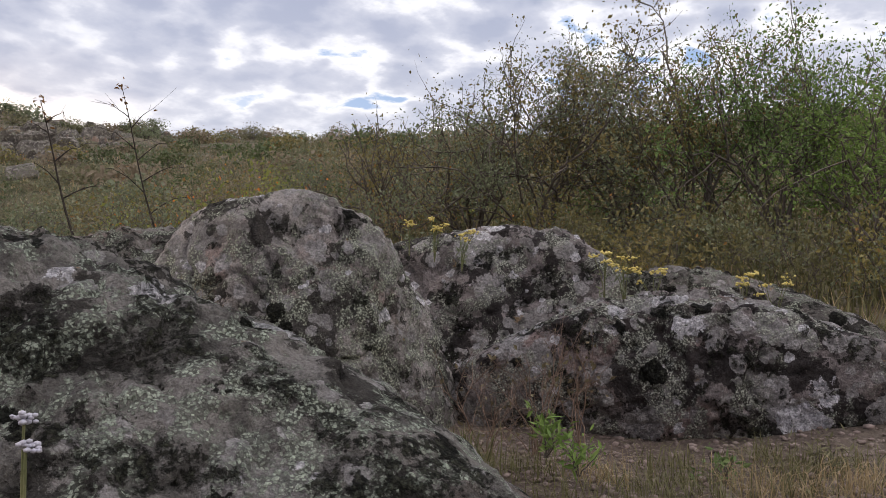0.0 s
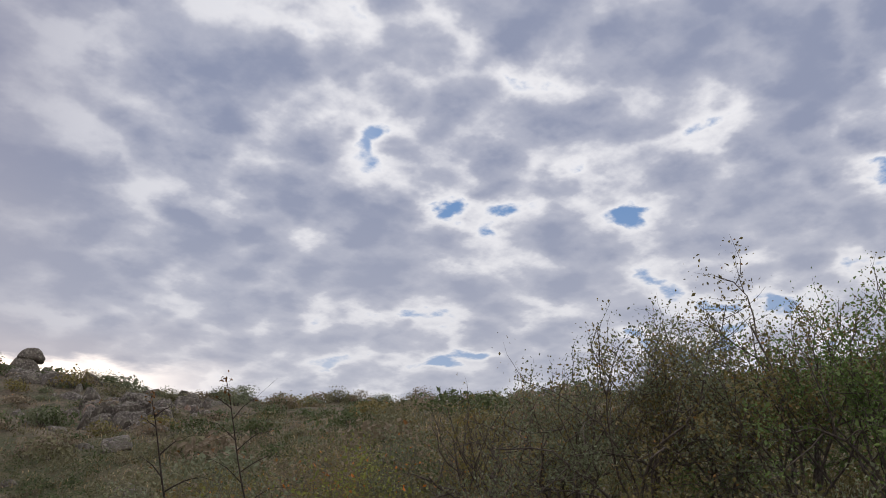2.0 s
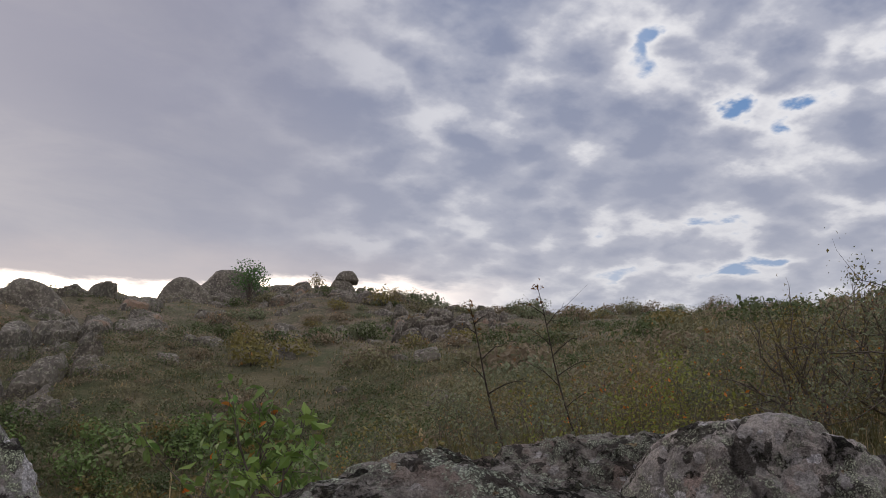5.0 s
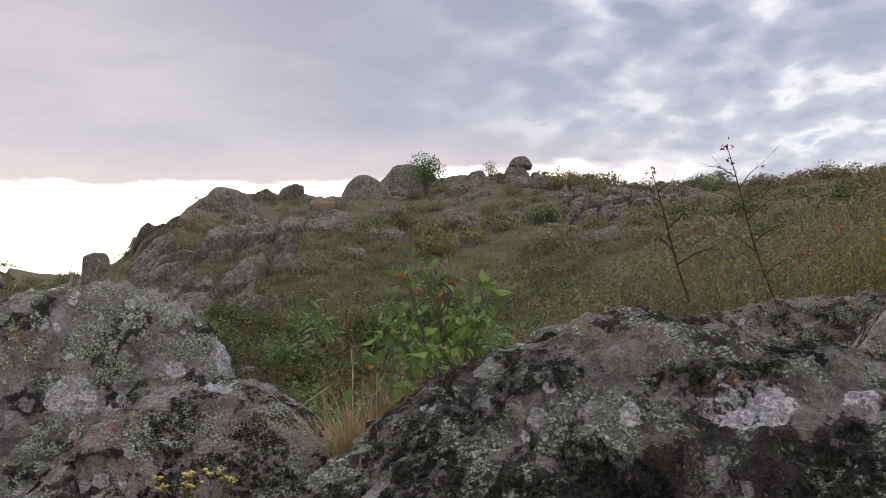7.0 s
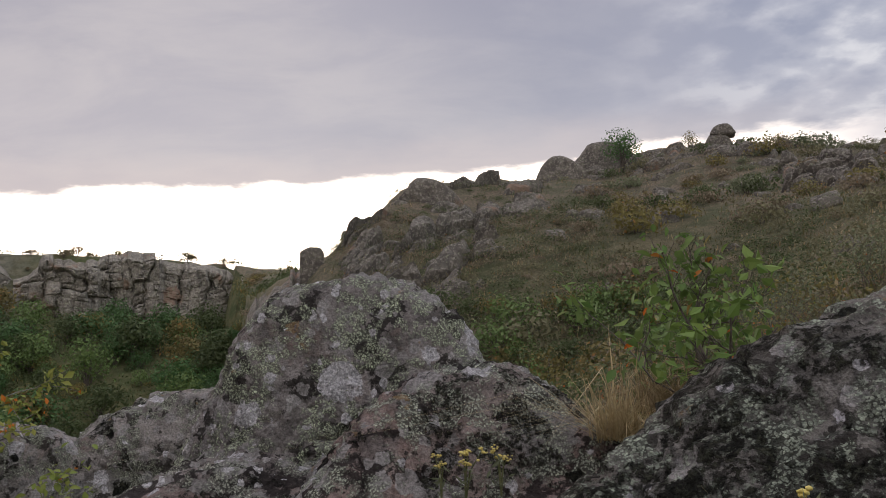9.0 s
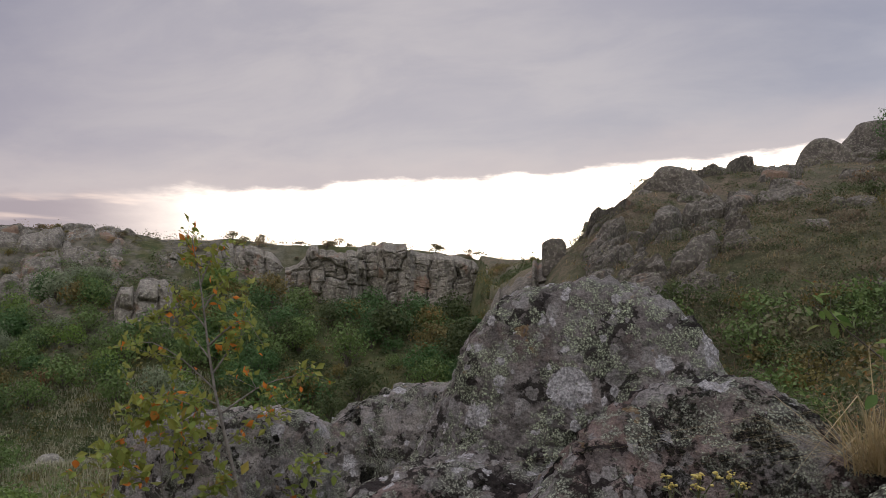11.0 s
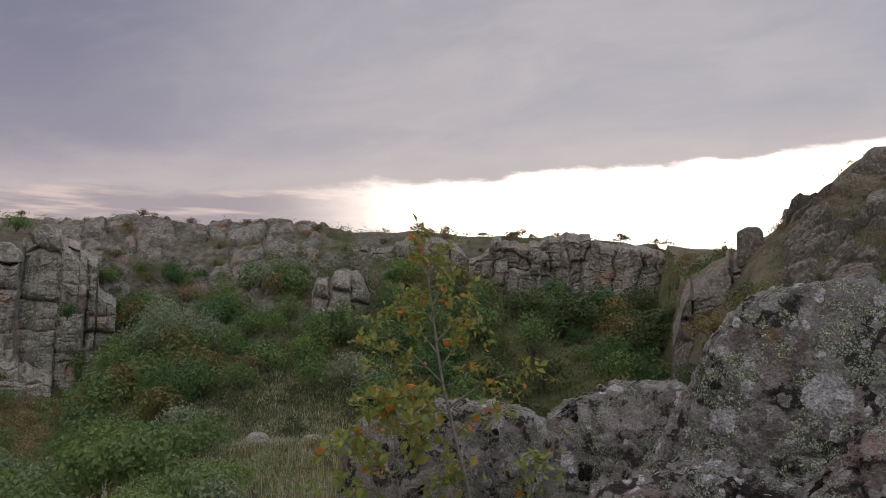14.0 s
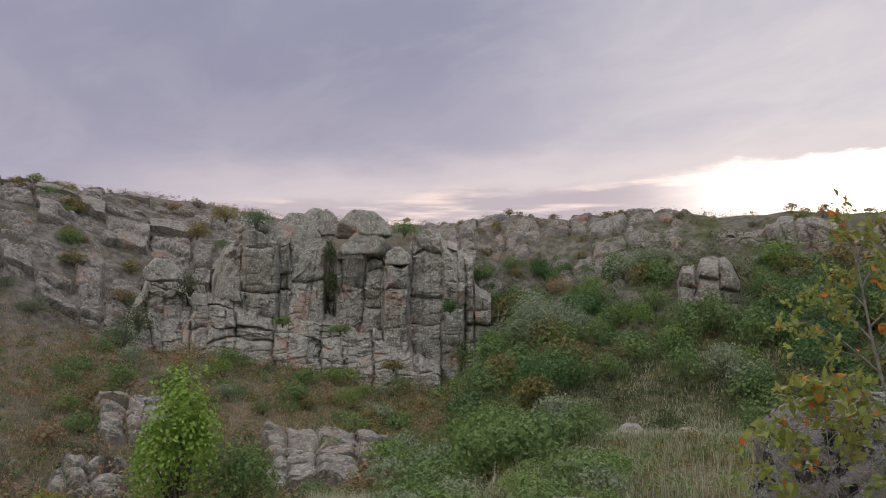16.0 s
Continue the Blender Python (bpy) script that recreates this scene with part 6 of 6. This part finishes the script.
HEADS = {m.name: make_mesh("flower_head", *ball(1), m) for m in (PETAL, WHITE_PETAL)}
STEM = plain("green_stem", (0.10, 0.12, 0.05), (0.20, 0.20, 0.10), 60.0)
YELLOW = "yellow everlasting flowers on thin stems beside the rocks"
for i, (az, el, d, h, n) in enumerate(((-59.0, 2.2, 3.25, 0.13, 5), (-61.0, 1.5, 3.2, 0.12, 4), (-57.4, 2.6, 3.2, 0.10, 3), (-70.2, -0.6, 3.3, 0.16, 4), (-71.6, -1.0, 3.25, 0.14, 5), (-73.6, -2.0, 3.2, 0.16, 6),
                                       (-76.0, -2.0, 3.6, 0.20, 4), (-78.2, -2.6, 3.5, 0.22, 5), (-80.2, -3.0, 3.4, 0.2, 5), (-79.5, -3.5, 3.6, 0.16, 4), (-1.2, -9.0, 2.1, 0.09, 5), (0.4, -9.0, 2.15, 0.08, 3), (-3.6, -8.6, 2.1, 0.08, 3), (-23.5, -12.5, 1.15, 0.07, 2))):
    flower_plant("yellow_flower", YELLOW, 700 + i, spot(az, el - 1.0, d), h, n, PETAL, 0.0046 if d < 2.3 else 0.006, heads=9)
for k, (x, y, z) in enumerate(((0.606, 0.286, -0.205), (0.606, 0.282, -0.225))):
    flower_plant("white_flower", "white scabious-like flower on a long thin stem", 720 + k, (x, y, z - 0.72), 0.8, 1, WHITE_PETAL, 0.003, 0.0, 18, 0.9)


def tuft(name, label, seed, place, n, length, mat, width=0.0014, spread=0.5, size=0.03):
    """A tuft of grass: its long outer blades singly, the rest together."""
    g = np.random.default_rng(seed)
    p = g.normal(size=(n, 3)) * [size, size, 0.0]
    ob = tagged(new(name), label, "grass")
    ob.location = place
    k = min(n // 3, 60)
    for q in p[:k]:
        part("blade", make_mesh("blade", *blades(q[None], length * 1.15, width, g, spread), mat, False), ob)
    tagged(part("foliage", make_mesh("foliage", *blades(p[k:], length, width, g, spread), mat, False), ob), kind="stuff")
    return ob


PALE_STRAW = foliage("pale_straw", (0.40, 0.31, 0.16), (0.60, 0.50, 0.30), (0.46, 0.36, 0.2), translucent=0.3)
tuft("grass_tuft", "splayed tuft of straw-coloured grass between the boulders", 730, spot(-11.6, -6.8, 2.28), 300, 0.15, PALE_STRAW, 0.0014, 2.4, 0.03)
tuft("grass_tuft", "long arching dry grass stalks", 731, spot(-11.2, -6.6, 2.28), 54, 0.27, PALE_STRAW, 0.0015, 1.9, 0.03)
tuft("grass_tuft", "drooping mat of dry brown grass under the pear shoot", 732, spot(-15.2, -5.0, 2.36), 500, 0.15, DRY, 0.0013, 1.6, 0.05)
tuft("grass_tuft", "dry grass in the rock crevice", 733, spot(-46, -6.5, 2.25), 120, 0.2, DRY, 0.0013, 0.6, 0.02)
tuft("grass_tuft", "green grass on the gravel", 734, spot(-60, -13, 2.15), 160, 0.09, DRY_GREEN, 0.0014, 0.8, 0.03)
tuft("grass_tuft", "green weeds on the gravel", 735, spot(-66, -13.5, 2.0), 160, 0.08, DRY_GREEN, 0.0016, 0.9, 0.04)
standing(bush("weed", "leafy green weed at the foot of the boulder", 736, 0.14, LEAF_LIGHT, 90, 0.03, stems=6, spread=0.9, forks=2, radius=0.002, off=0.008, sub=1, long=3.0, category="plant"), spot(-70, -11.5, 2.3))
standing(bush("weed", "dark green weed on the gravel", 741, 0.15, LEAF_GREEN, 110, 0.026, stems=7, spread=1.0, forks=2, radius=0.002, off=0.008, sub=1, long=3.0, category="plant"), on_land(-80, 2.45))
standing(bush("weed", "dull green weed on the gravel", 742, 0.17, SCRUB_DULL, 130, 0.024, stems=7, spread=1.0, forks=2, radius=0.002, off=0.008, sub=1, long=3.0, category="plant"), on_land(-85, 2.55))
standing(bush("weed", "leafy green weed on the gravel", 737, 0.12, LEAF_LIGHT, 80, 0.028, stems=6, spread=0.9, forks=2, radius=0.002, off=0.008, sub=1, long=3.0, category="plant"), spot(-72.5, -12.5, 2.25))
RED_TWIG = plain("reddish_twig", (0.15, 0.105, 0.08), (0.30, 0.215, 0.165), 40.0)
for k, (x, y, z, h, n) in enumerate(((2.14, 0.96, -0.52, 0.34, 7), (2.30, 0.92, -0.50, 0.40, 8), (2.45, 0.86, -0.48, 0.30, 6))):
    standing(bush("dead_weed", "tangle of dry reddish twigs in the rock crevice", 738 + k, h, DRY_DARK, 50, 0.016, stems=n, spread=0.75, forks=3, radius=0.0024, off=0.01, wood=RED_TWIG, category="plant"), (x, y, z))
for k, (az, d) in enumerate(((-63, 2.1), (-66, 2.2), (-69, 2.25), (-73, 2.3), (-76, 2.25), (-70, 1.9), (-62, 1.8), (-78, 2.35), (-80, 2.2), (-82, 2.4), (-75, 2.05), (-79, 2.05), (-84, 2.25), (-72, 2.1), (-77, 2.5), (-58, 2.2), (-84, 2.5), (-86, 2.6), (-88, 2.45), (-90, 2.6), (-85, 2.3), (-87, 2.35), (-82, 2.6), (-91, 2.4))):
    tuft("grass_tuft", "small green and straw weeds on the gravel", 750 + k, on_land(az, d, 0.01), 110, 0.09, DRY_GREEN if k % 3 else DRY, 0.0013, 1.2, 0.05)
# pebbles on the gravel
g = np.random.default_rng(78)
bv, bf = ball(1)
stones = []
for _ in range(2400):
    az, r = g.uniform(-92, -50), g.uniform(1.6, 3.0)
    stones.append((bv * (0.004 + 0.013 * g.random() ** 2.2) * (g.uniform(0.5, 1.3, 3) * [1, 1, 0.6]) + np.array(on_land(az, r, -0.003)), bf))
tagged(new("gravel", make_mesh("gravel", *joined(stones), plain("gravel", (0.15, 0.118, 0.10), (0.36, 0.29, 0.26), 40.0))), "loose reddish gravel between the rocks", "gravel", kind="stuff")
